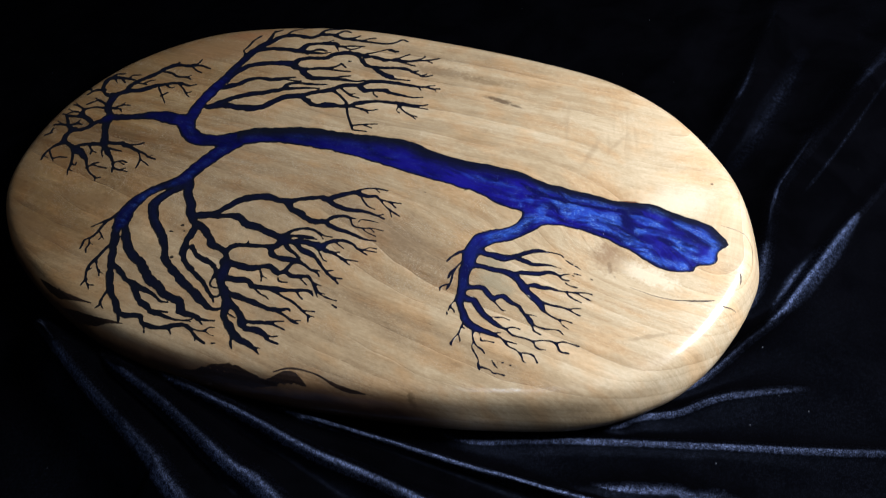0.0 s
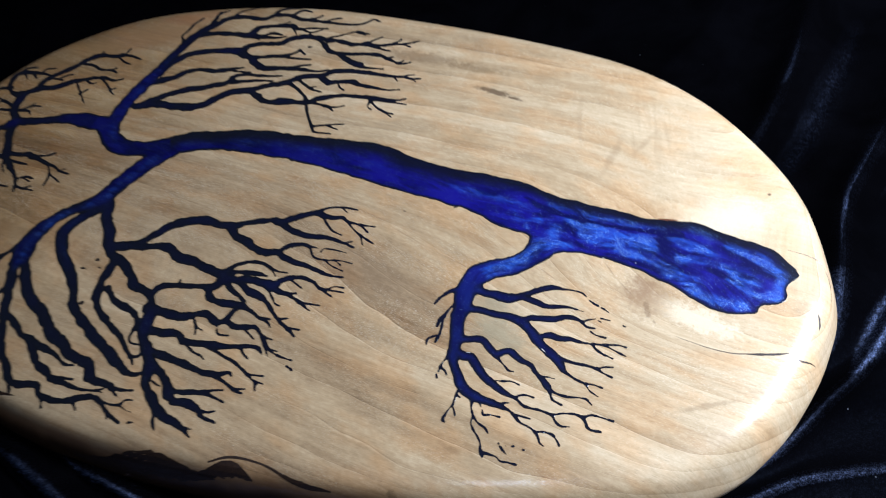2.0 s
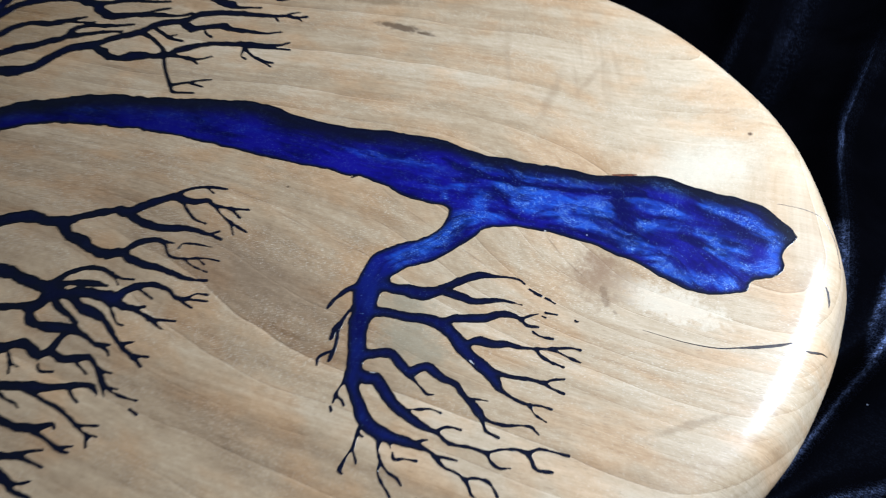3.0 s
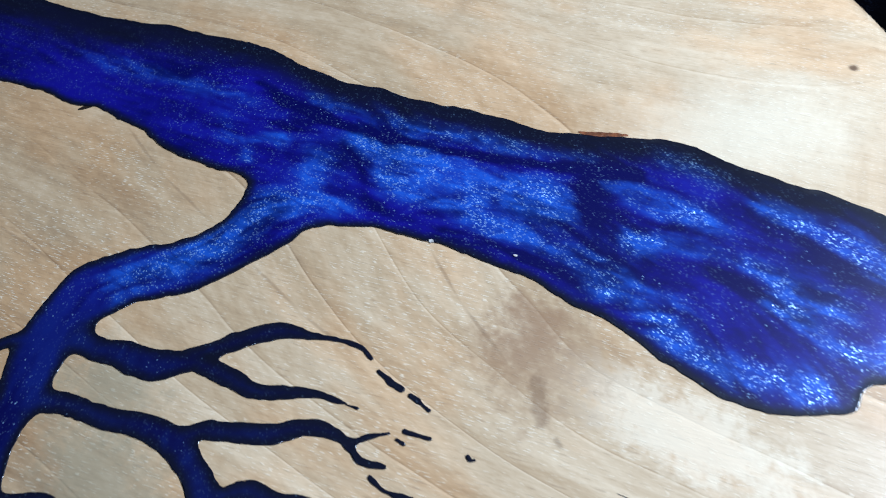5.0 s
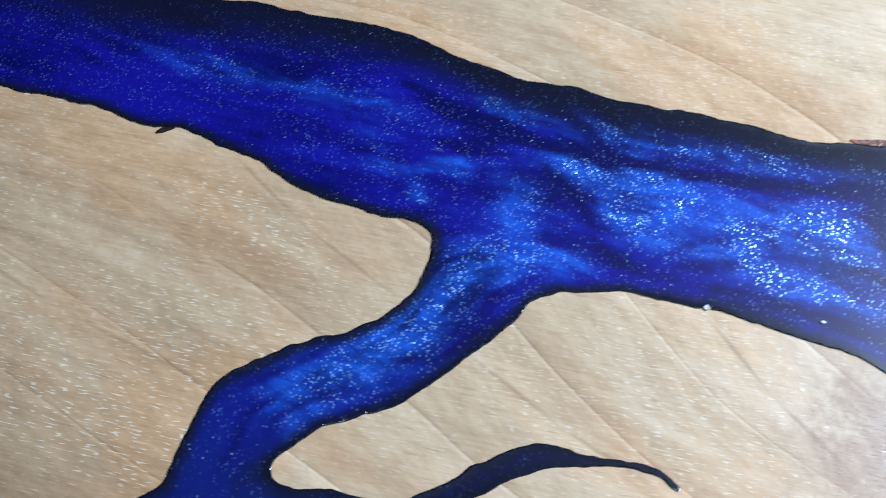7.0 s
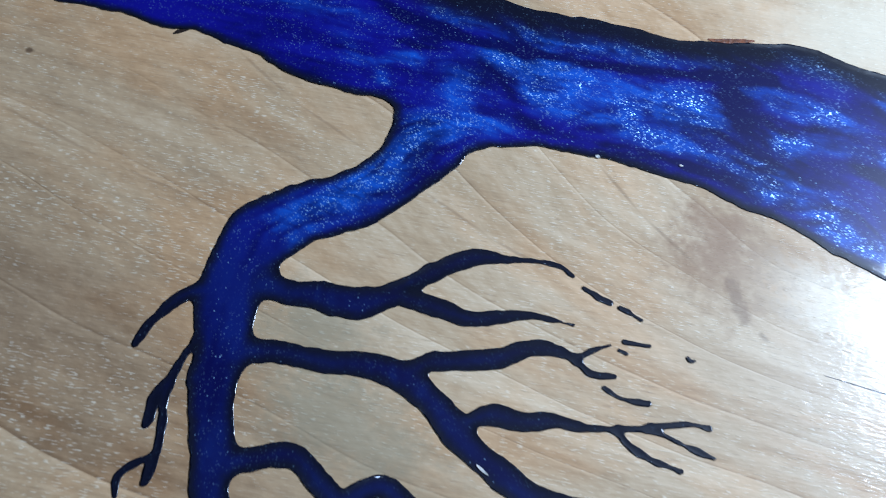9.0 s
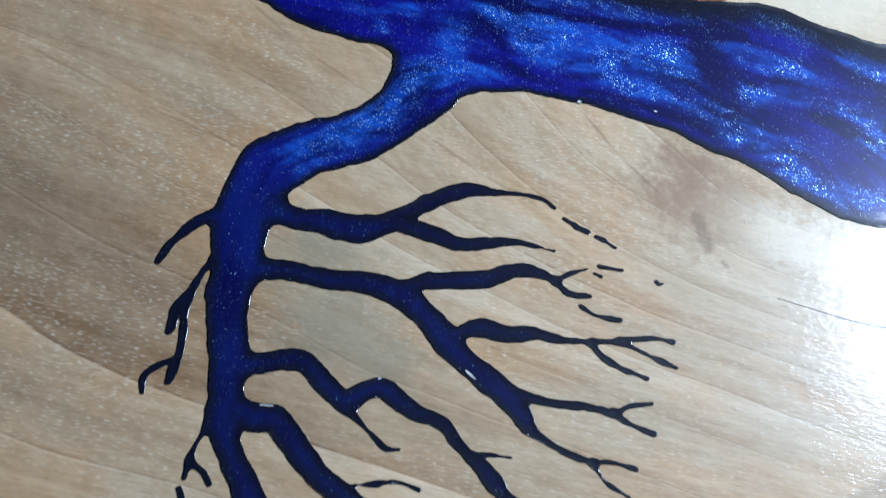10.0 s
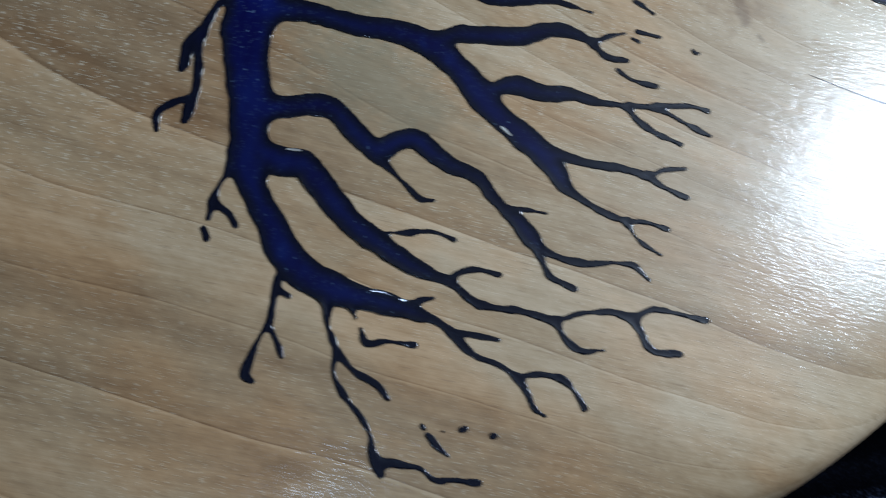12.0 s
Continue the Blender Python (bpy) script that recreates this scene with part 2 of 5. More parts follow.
    dye = n.mix(east, (0.0040, 0.0034, 0.080), (0.0105, 0.0066, 0.205))
    dye = n.mix(mul(n.ramp(rich, 0.45, 0.95), n.ramp(y, -0.040, -0.002, 0.12, 1.0)), n.mix(east, (0.0036, 0.0046, 0.040), (0.0075, 0.0120, 0.112)), dye)
    col = n.mix(n.ramp(n.math("MULTIPLY_ADD", n.math("SUBTRACT", silk, 0.5), 0.35, flow), 0.22, 0.74), shade, dye)
    # pearl pigment gathered in clouds and threads
    cloud = n.ramp(n.math("MULTIPLY_ADD", n.math("SUBTRACT", veil, 0.5), 0.30, pearl), 0.06, 0.92)
    col = n.mix(mul(mul(cloud, n.ramp(silk, 0.34, 0.66, 0.38, 1.0)), 0.85), col, (0.036, 0.105, 0.52))
    # mica flakes, each with its own tilt
    flake = n.cells(p, 3300.0)
    r, g, b = n.split(flake)
    dot = n.ramp(n.math("DIVIDE", n.cells(p, 3300.0, "Distance"), n.math("MULTIPLY_ADD", b, 0.7, 0.35)), 0.68, 0.40)
    dust = mul(n.ramp(n.noise(p, 110.0, 5.0, 0.7), 0.40, 0.60, 0.12, 1.0), n.math("MULTIPLY_ADD", cloud, 0.85, 0.15))
    shine = mul(n.ramp(n.math("MULTIPLY_ADD", cloud, 0.22, r), 0.66, 0.92), dust)
    rare = mul(n.ramp(g, 0.978, 0.992, 0.0, 0.8), n.ramp(n.noise(p, 75.0, 3.0, 0.6), 0.40, 0.62, 0.25, 1.0))
    rare = mul(rare, n.ramp(x, 0.04, 0.14, 0.35, 1.0))
    shine = mul(mul(n.math("MAXIMUM", mul(shine, n.ramp(b, 0.0, 1.0, 0.3, 1.0)), rare), dot), n.math("MULTIPLY_ADD", rich, 0.5, 0.5))
    # burnt rim, thinner pigment in narrow limbs; groove wall's shade painted along far bank
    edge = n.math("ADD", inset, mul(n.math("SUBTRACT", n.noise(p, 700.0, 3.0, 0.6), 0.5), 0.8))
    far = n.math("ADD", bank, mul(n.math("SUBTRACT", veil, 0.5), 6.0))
    shaded_pigment = mul(n.ramp(edge, 0.1, 2.6), n.ramp(mul(far, n.ramp(x, 0.05, 0.14, 0.62, 1.0)), 2.5, 10.5, 0.05, 1.0))
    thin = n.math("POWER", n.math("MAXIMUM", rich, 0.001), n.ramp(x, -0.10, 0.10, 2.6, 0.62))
    shaded_pigment = mul(shaded_pigment, n.math("MULTIPLY_ADD", thin, n.ramp(x, -0.06, 0.06, 0.93, 0.84), n.ramp(x, -0.06, 0.06, 0.07, 0.16)))
    col = n.mix(shaded_pigment, n.mix(n.ramp(x, -0.06, 0.06), (0.0050, 0.0058, 0.0095), (0.0042, 0.0050, 0.0135)), col)
    shine = mul(shine, n.math("MULTIPLY_ADD", shaded_pigment, 0.60, 0.40))
    col = n.mix(mul(shine, 0.72), col, (0.48, 0.70, 1.0))
    tilt = n.vec("SCALE", n.vec("SUBTRACT", flake, (0.5, 0.5, 0.5)), mul(shine, 0.9))
    geo = n.node("ShaderNodeNewGeometry").outputs["Normal"]
    tilted = n.vec("NORMALIZE", n.vec("ADD", geo, tilt))
    metal = mul(shine, 0.55)
    return n.shade(Base_Color=col, Metallic=metal, Roughness=0.40, Normal=tilted, Specular_IOR_Level=0.2, Coat_Weight=1.0, Coat_Roughness=0.06, Coat_IOR=1.5,
                   Coat_Normal=n.bump(n.noise(p, 90.0, 2.0), 0.0001, 0.5))


def char_material(name, colour):
    n = Net(name)
    p = n.place()
    col = n.mix(n.ramp(n.noise(p, 700.0, 3.0), 0.3, 0.7), colour, tuple(0.45 * c for c in colour))
    return n.shade(Base_Color=col, Roughness=0.5, Normal=n.bump(n.noise(p, 1500.0, 2.0), 0.0002), Coat_Weight=0.3, Coat_Roughness=0.15)


def velvet_material():
    n = Net("black_velvet")
    p = n.place()
    pile = n.noise(p, 1500.0, 2.0, 0.7)
    tuft = n.noise(p, 420.0, 3.0, 0.65)
    nap = n.noise(p, 16.0, 4.0, 0.6, 0.6)
    col = n.mix(n.ramp(nap, 0.3, 0.7), (0.0006, 0.0006, 0.0009), (0.0012, 0.0012, 0.0018))
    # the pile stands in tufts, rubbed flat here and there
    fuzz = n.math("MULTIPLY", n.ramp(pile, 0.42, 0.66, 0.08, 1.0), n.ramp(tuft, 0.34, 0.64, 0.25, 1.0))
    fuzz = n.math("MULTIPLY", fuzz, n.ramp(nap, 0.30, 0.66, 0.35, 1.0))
    # sheen put in by hand: gloss colour rises along folds, flats stay dull
    fold_sheen = n.math("ADD", n.value("bend"), n.math("MULTIPLY", n.math("SUBTRACT", tuft, 0.5), 0.35))
    fuzz = n.math("MULTIPLY", fuzz, n.ramp(fold_sheen, 0.25, 0.80, 0.05, 1.0))
    lint = n.math("MULTIPLY", n.ramp(n.cells(p, 60.0, "Distance"), 0.030, 0.018), n.ramp(n.noise(p, 9.0, 1.0), 0.48, 0.60))
    col = n.mix(n.math("MULTIPLY", lint, 0.3), col, (0.25, 0.27, 0.32))
    relief = n.bump(n.math("ADD", pile, tuft), 0.0009, 0.07)
    n.shade(Base_Color=col, Roughness=0.6, Specular_IOR_Level=0.0, Normal=relief)
    gloss = n.node("ShaderNodeBsdfAnisotropic")
    n.put(gloss.inputs["Color"], n.mix(fuzz, (0.0004, 0.0005, 0.0008), n.mix(n.value("added_sheen"), (0.070, 0.086, 0.156), (0.100, 0.128, 0.245))))
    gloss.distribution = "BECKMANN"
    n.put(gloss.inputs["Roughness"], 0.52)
    # the gloss normal leans to keep flats dull, and turns to light the strokes
    n.put(gloss.inputs["Normal"], n.vec("NORMALIZE", n.vec("ADD", relief, n.mix(n.ramp(n.value("added_sheen"), 0.0, 0.6), (0.50, 0.40, 0.0), (0.28, -0.12, 0.0)))))
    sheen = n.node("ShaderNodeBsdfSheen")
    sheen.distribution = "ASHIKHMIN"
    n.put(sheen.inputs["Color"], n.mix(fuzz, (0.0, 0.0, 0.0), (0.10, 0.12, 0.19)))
    n.put(sheen.inputs["Roughness"], 0.17)
    both = n.node("ShaderNodeAddShader")
    more = n.node("ShaderNodeAddShader")
    n.put(both.inputs[0], n.bsdf.outputs[0])
    n.put(both.inputs[1], sheen.outputs[0])
    n.put(more.inputs[0], both.outputs[0])
    n.put(more.inputs[1], gloss.outputs[0])
    n.put(n.tree.nodes["Material Output"].inputs["Surface"], more.outputs[0])
    return n.mat


def plaster_material(name, colour):
    n = Net(name)
    p = n.place()
    col = n.mix(n.ramp(n.noise(p, 3.0, 4.0), 0.3, 0.7), colour, tuple(0.7 * c for c in colour))
    return n.shade(Base_Color=col, Roughness=0.85, Normal=n.bump(n.noise(p, 120.0, 3.0), 0.002))


WOOD, RESIN, VELVET = wood_material(), resin_material(), velvet_material()
CHAR = char_material("scorched_wood", (0.02, 0.012, 0.008))
RUST = char_material("red_brown_bark", (0.22, 0.07, 0.02))
BARK = char_material("dark_bark", (0.032, 0.015, 0.008))
CHALK = char_material("white_filler", (0.75, 0.72, 0.66))
WALL = plaster_material("dark_plaster", (0.02, 0.02, 0.022))
FLOOR = plaster_material("dark_floor", (0.035, 0.03, 0.028))

# ---- the room ----


def slab(name, lo, hi, mat, label):
    bm = bmesh.new()
    bmesh.ops.create_cube(bm, size=1.0)
    for v in bm.verts:
        v.co = Vector([(a + b) / 2 + c * (b - a) for a, b, c in zip(lo, hi, v.co)])
    me = bpy.data.meshes.new(name)
    bm.to_mesh(me)
    bm.free()
    me.materials.append(mat)
    return tagged(new(name, me), label, name.split("_")[0], kind="structure")


slab("floor", (-1.3, -1.3, -0.12), (1.3, 1.3, -0.012), FLOOR, "plain dark floor under the velvet cloth")
slab("ceiling", (-1.3, -1.3, 2.5), (1.3, 1.3, 2.6), WALL, "plain dark ceiling of the unlit room")
slab("wall_north", (-1.3, 1.3, -0.12), (1.3, 1.4, 2.6), WALL, "plain dark wall of the unlit room")
slab("wall_south", (-1.3, -1.4, -0.12), (1.3, -1.3, 2.6), WALL, "plain dark wall of the unlit room")
slab("wall_east", (1.3, -1.4, -0.12), (1.4, 1.4, 2.6), WALL, "plain dark wall of the unlit room")
slab("wall_west", (-1.4, -1.4, -0.12), (-1.3, 1.4, 2.6), WALL, "plain dark wall of the unlit room")


# ---- smooth curves ----
def spline(points, steps, closed=False):
    """Catmull-Rom through rows of numbers, steps samples a span."""
    p = np.array(points, float)
    count = len(p)
    if closed:
        p = np.vstack([p[-1:], p, p[:2]])
    else:
        p = np.vstack([2 * p[:1] - p[1:2], p, 2 * p[-1:] - p[-2:-1]])
        count -= 1
    t = np.linspace(0, 1, steps, endpoint=False)[:, None]
    rows = []
    for i in range(count):
        a, b, c, d = p[i : i + 4]
        rows.append(0.5 * (2 * b + (c - a) * t + (2 * a - 5 * b + 4 * c - d) * t**2 + (3 * b - a - 3 * c + d) * t**3))
    if not closed:
        rows.append(p[-2:-1])
    return np.vstack(rows)


# ---- velvet cloth: folds run out from under the board ----
# each fold: height, half width, then its ridge in millimetres
FOLDS, SHEEN_STROKES = [], []


def fold(tall, half, ridge):
    FOLDS.append((tall, half, ridge))


def sheen_stroke(much, line, boost=1.0):
    """A band of sheen put into the velvet: rows of x, y and width in millimetres."""
    SHEEN_STROKES.append((much, line, boost))


fold(23, 14, [(-238, -165), (-193, -181), (-125, -211), (-49, -241), (-21, -256), (120, -315), (230, -400)])
fold(19, 12, [(-178, -171), (-133, -187), (-70, -204), (1, -229), (36, -238), (150, -290), (260, -350)])
fold(15, 8.5, [(-130, -168), (-85, -184), (-7, -195), (46, -204), (113, -210), (260, -232), (370, -260)])
fold(8.5, 3, [(-39, -162), (6, -178), (92, -179), (150, -179), (221, -177), (330, -178), (440, -190)])
fold(3, 3.5, [(95, -150), (132, -159), (194, -140), (294, -114), (375, -93), (520, -50), (700, -20)])
fold(3.5, 4, [(205, -122), (223, -122), (235, -111), (258, -101), (283, -82), (318, -66), (345, -56)])
fold(5, 6, [(240, -95), (268, -75), (295, -35), (311, -11), (326, 24), (354, 92), (398, 190), (438, 300)])
fold(11, 15, [(290, -20), (297, 20), (297, 55), (300, 104), (322, 170), (346, 227), (375, 307), (420, 420), (470, 560)])
fold(5, 4, [(300, 70), (310, 101), (347, 183), (375, 273), (440, 400)])
fold(9, 13, [(235, 130), (256, 208), (268, 278), (280, 376), (300, 520)])
fold(4, 18, [(150, 190), (190, 260), (215, 360), (220, 520)])
fold(4, 14, [(-330, 130), (-368, 117), (-397, 58), (-428, 6), (-480, -90), (-560, -200)])
fold(4, 10, [(130, -196), (250, -157), (276, -153), (304, -149), (420, -150)])
fold(5, 16, [(-320, -100), (-370, -170), (-400, -260), (-410, -380)])
sheen_stroke(1.0, [(296, 50, 2), (298.4, 103, 3), (304, 128, 5), (314.4, 165, 8), (321.7, 191, 10), (335, 232, 17), (357, 277, 22), (374, 309, 22), (400, 370, 12)])
sheen_stroke(0.45, [(315, 102, 2.4), (344, 176, 3), (377, 268, 3.4), (400, 330, 3)])
sheen_stroke(0.92, [(302, -24, 2), (309.7, -6.7, 8), (315.5, 3.3, 14), (325, 26, 19), (344, 66, 15), (355, 92, 8), (362, 110, 3)])
sheen_stroke(0.38, [(280, 450, 24), (276, 400, 24), (262, 307, 16), (258, 245, 14), (254, 203, 8)])
sheen_stroke(0.36, [(258, 120, 14), (276, 164, 20), (290, 220, 26), (300, 262, 22), (312, 330, 14)])
sheen_stroke(0.52, [(368, 420, 30), (365, 396, 30), (358, 346, 18), (352, 320, 6)])
sheen_stroke(1.0, [(-205, -178, 5), (-165, -192, 9), (-125, -211, 13), (-49, -241, 16), (-21, -256, 16), (60, -290, 16)], 0.0)
sheen_stroke(0.9, [(-140, -184, 4), (-100, -195, 7), (-70, -204, 9), (1, -229, 11), (60, -250, 11)], 0.0)


def fold_height(xs, ys):
    """Height of the cloth in metres over a grid of x and y in metres."""
    z = np.zeros((len(ys), len(xs)))
    for tall, half, ridge in FOLDS:
        line = spline(ridge, 6) / 1000
        lo, hi = line.min(0) - 0.011 * half, line.max(0) + 0.011 * half
        cut = (slice(*np.searchsorted(ys, (lo[1], hi[1]))), slice(*np.searchsorted(xs, (lo[0], hi[0]))))
        x, y = np.meshgrid(xs[cut[1]], ys[cut[0]])
        best, along = np.full_like(x, 1e9), np.zeros_like(x)
        for i in range(len(line) - 1):
            a, d = line[i], line[i + 1] - line[i]
            t = np.clip(((x - a[0]) * d[0] + (y - a[1]) * d[1]) / (d @ d), 0, 1)
            q = np.hypot(x - a[0] - t * d[0], y - a[1] - t * d[1])
            along = np.where(q < best, (i + t) / (len(line) - 1), along)
            best = np.minimum(q, best)
        # a narrow crest on a broad swell, sinking away at its far end
        w = half / 1000 * (0.7 + 0.9 * along)
        ends = np.clip(along / 0.22, 0, 1) ** 0.8 * np.clip((1 - along) / 0.3, 0, 1)
        crest = 0.75 * np.exp(-(np.sqrt((best / w) ** 2 + 0.14) - 0.374) * 1.25) + 0.25 * np.exp(-((best / (2.6 * w)) ** 2))
        z[cut] = np.maximum(z[cut], 1.55 * tall / 1000 * ends * crest)
    return z


def velvet_cloth():
    xs = np.concatenate([np.linspace(-1.26, -0.72, 26)[:-1], np.arange(-0.72, 0.56, 0.0021), np.linspace(0.56, 1.26, 30)])
    ys = np.concatenate([np.linspace(-1.26, -0.36, 32)[:-1], np.arange(-0.36, 0.52, 0.0017), np.linspace(0.52, 1.26, 30)])
    gx, gy = np.meshgrid(xs, ys)
    gz = fold_height(xs, ys)
    slow = 0.0045 * np.sin(gx * 7.1 + 1.7 * np.sin(gy * 4.3)) * np.sin(gy * 8.7 + 1.1)
    under = np.clip((0.97 - np.hypot((gx + 0.032) / 0.325, (gy - 0.015) / 0.205)) * 7, 0, 1)
    gz = (gz + slow + 0.001) * (1 - under) - 0.0035 * under
    rows, cols = gx.shape
    me = bpy.data.meshes.new("velvet_cloth")
    verts = np.stack([gx, gy, gz], -1).reshape(-1, 3)
    i = np.arange(rows * cols).reshape(rows, cols)
    faces = np.stack([i[:-1, :-1], i[:-1, 1:], i[1:, 1:], i[1:, :-1]], -1).reshape(-1, 4)
    me.from_pydata(verts.tolist(), [], faces.tolist())
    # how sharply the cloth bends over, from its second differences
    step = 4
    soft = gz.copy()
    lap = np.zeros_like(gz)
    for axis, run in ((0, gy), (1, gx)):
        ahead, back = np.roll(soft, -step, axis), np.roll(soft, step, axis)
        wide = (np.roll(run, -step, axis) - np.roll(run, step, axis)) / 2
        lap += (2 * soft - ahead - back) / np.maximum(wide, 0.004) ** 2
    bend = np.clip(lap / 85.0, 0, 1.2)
    added_sheen = np.zeros_like(gz)
    # bands of sheen are laid over the bend values, stroke by stroke
    for much, line, boost in SHEEN_STROKES:
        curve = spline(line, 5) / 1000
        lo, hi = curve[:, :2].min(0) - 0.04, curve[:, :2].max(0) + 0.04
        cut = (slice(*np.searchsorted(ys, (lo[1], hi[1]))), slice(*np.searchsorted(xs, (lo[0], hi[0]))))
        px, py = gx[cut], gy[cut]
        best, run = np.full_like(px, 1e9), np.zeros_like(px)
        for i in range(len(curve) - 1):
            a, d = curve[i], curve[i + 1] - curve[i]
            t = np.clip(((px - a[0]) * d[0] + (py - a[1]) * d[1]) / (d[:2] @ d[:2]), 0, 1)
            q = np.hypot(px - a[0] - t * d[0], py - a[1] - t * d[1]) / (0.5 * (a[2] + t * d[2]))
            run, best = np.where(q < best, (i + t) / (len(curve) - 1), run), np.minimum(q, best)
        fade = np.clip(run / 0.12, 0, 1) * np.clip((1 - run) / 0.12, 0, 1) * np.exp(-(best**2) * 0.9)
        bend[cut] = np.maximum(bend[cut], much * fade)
        added_sheen[cut] = np.maximum(added_sheen[cut], boost * fade)
    me.attributes.new("added_sheen", "FLOAT", "POINT").data.foreach_set("value", added_sheen.reshape(-1))
    bend[:step], bend[-step:], bend[:, :step], bend[:, -step:] = 0, 0, 0, 0
    me.attributes.new("bend", "FLOAT", "POINT").data.foreach_set("value", bend.reshape(-1))
    me.polygons.foreach_set("use_smooth", np.ones(len(me.polygons), bool))
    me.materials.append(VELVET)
    ob = tagged(new("velvet_cloth", me), "black velvet cloth spread in soft folds under the board", "cloth")
    thick = ob.modifiers.new("thickness", "SOLIDIFY")
    thick.thickness, thick.offset = 0.0016, -1
    return ob


velvet_cloth()

# ---- the board ----
TOP = 0.045
OUTLINE = [
    (294, 18), (291.5, -17), (282, -49), (268.5, -77.5), (246.5, -105.5), (205.5, -134.5), (142, -155), (87, -167), (20, -177), (-45, -182), (-111, -181), (-175, -170),
    (-237, -148), (-292, -118), (-336, -73), (-357, -14), (-357, 52), (-331, 121), (-271, 180), (-191, 210), (-106, 221.5), (-9, 217), (80, 206),
    (152, 190), (206, 162), (248, 122), (278, 77),
]
PROFILE = [  # inset and height of the edge, in millimetres, from the top down
    (50, 45.0), (42, 44.96), (34, 44.85), (27, 44.65), (21, 44.3), (16.5, 43.6), (13, 42.5), (10.2, 40.9), (8, 38.7), (6.1, 35.8), (4.5, 32.4), (3.0, 28.6),
    (1.8, 26.0), (0.8, 23.0), (0.2, 20.4), (0, 18.0), (0.6, 12.5), (2.4, 8.4), (5.4, 4.8), (9.5, 2.2), (15, 0.6), (22, 0.0),
]


RIM = spline(OUTLINE, 10, closed=True)


def top_height(x, y):
    """Height of the board's upper face in metres over points in millimetres."""
    x, y = np.atleast_1d(x).astype(float), np.atleast_1d(y).astype(float)
    near = np.full(x.shape, 1e9)
    for a, b in zip(RIM, np.roll(RIM, -1, 0)):
        d = b - a
        t = np.clip(((x - a[0]) * d[0] + (y - a[1]) * d[1]) / (d @ d), 0, 1)
        near = np.minimum(near, (x - a[0] - t * d[0]) ** 2 + (y - a[1] - t * d[1]) ** 2)
    upper = PROFILE[:16][::-1]
    return np.interp(np.sqrt(near), [p[0] for p in upper], [p[1] for p in upper]) / 1000


def board_mesh():
    rim = RIM
    along = np.roll(rim, -1, 0) - np.roll(rim, 1, 0)
    inward = np.stack([along[:, 1], -along[:, 0]], 1) / np.linalg.norm(along, axis=1)[:, None]
    bm = bmesh.new()
    rings = []
    for inset, high in PROFILE:
        ring = rim + inward * inset
        rings.append([bm.verts.new((x / 1000, y / 1000, high / 1000)) for x, y in ring])
    count = len(rim)
    for a, b in zip(rings, rings[1:]):
        for i in range(count):
            j = (i + 1) % count
            bm.faces.new((a[i], b[i], b[j], a[j]))
    bm.faces.new(rings[0])
    bm.faces.new(rings[-1][::-1])
    bmesh.ops.recalc_face_normals(bm, faces=bm.faces)
    for f in bm.faces:
        f.smooth = True
    me = bpy.data.meshes.new("wooden_board")
    bm.to_mesh(me)
    bm.free()
    me.materials.append(WOOD)
    return me


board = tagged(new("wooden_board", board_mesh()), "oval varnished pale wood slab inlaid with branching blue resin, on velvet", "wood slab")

# ---- the burnt branching figure, filled with resin ----
# every limb is a row of (x, y, width) in millimetres on the board's top
STRANDS = []


def branch(points, name="resin_branch"):
    """A branch that leaves the trunk or another branch."""
    STRANDS.append((name, len(STRANDS), points))


def twig(points):
    """A fine side shoot of the limb given last."""
    owner = next(i for name, i, _ in reversed(STRANDS) if name != "twig")
    STRANDS.append(("twig", owner, points))


# the two banks of the broad trunk
FAR_BANK = [
    (-150, 39), (-137, 46.8), (-112, 54), (-85, 59.5), (-57, 60.5), (-29, 62.2), (-3, 63.6), (10, 62.5), (19, 60.3), (28, 57), (44, 54), (64, 51.4), (81, 51.6), (98, 50.5),
    (106, 50.0), (115, 47.6), (125, 44.4), (135, 41.6), (144, 41.4), (153, 39.8), (162, 39.4), (174, 38.6), (181, 36.8), (194, 37.3), (209, 39.2),
    (216, 39.0), (226, 35.7), (237, 33.2), (245, 32), (254, 30), (259, 26.6), (265, 21.1), (268.2, 17.7), (269.6, 14.6),
]
NEAR_BANK = [
    (269.6, 14.6), (268.2, 11.6), (265.6, 9.3), (263.6, 5.5), (263.4, 2.6), (264.2, -0.8), (263.2, -4.2), (260.5, -6.8), (256, -8.7), (251.8, -10.8), (250.4, -14.6),
    (248.0, -16.3), (243, -17.6), (235, -18.9), (228, -18.6), (221, -15.6), (214, -12.2), (208.4, -9.1), (203.8, -7.1), (197, -5.3), (188, -1.8), (176, 0.4), (167, 1.8),
    (159, 2.4), (153, 2.5), (147, 1.6),
]
NEAR_BANK_WEST = [
    (140, 2.0), (132, 7.0), (122, 9.7), (116, 9.9), (107, 10.8), (100, 12.6), (90, 17.2), (83, 19.2), (75.5, 21.2), (68, 21.1), (63, 22.6), (56, 23.9), (45, 24.5),
    (24, 26.9), (4, 30), (-21, 33.6), (-48, 36.4), (-75, 36.3), (-102, 35.6), (-126, 30.2), (-140, 24),
]

branch([(133.2, 6.9, 19.8), (131, -0.3, 16.9), (127.1, -6.8, 13.6), (121.7, -12.4, 13.5), (116.4, -16.7, 13.5), (109.1, -19.8, 13.7), (104.7, -24.5, 12.3), (101.5, -28.3, 11.3)])
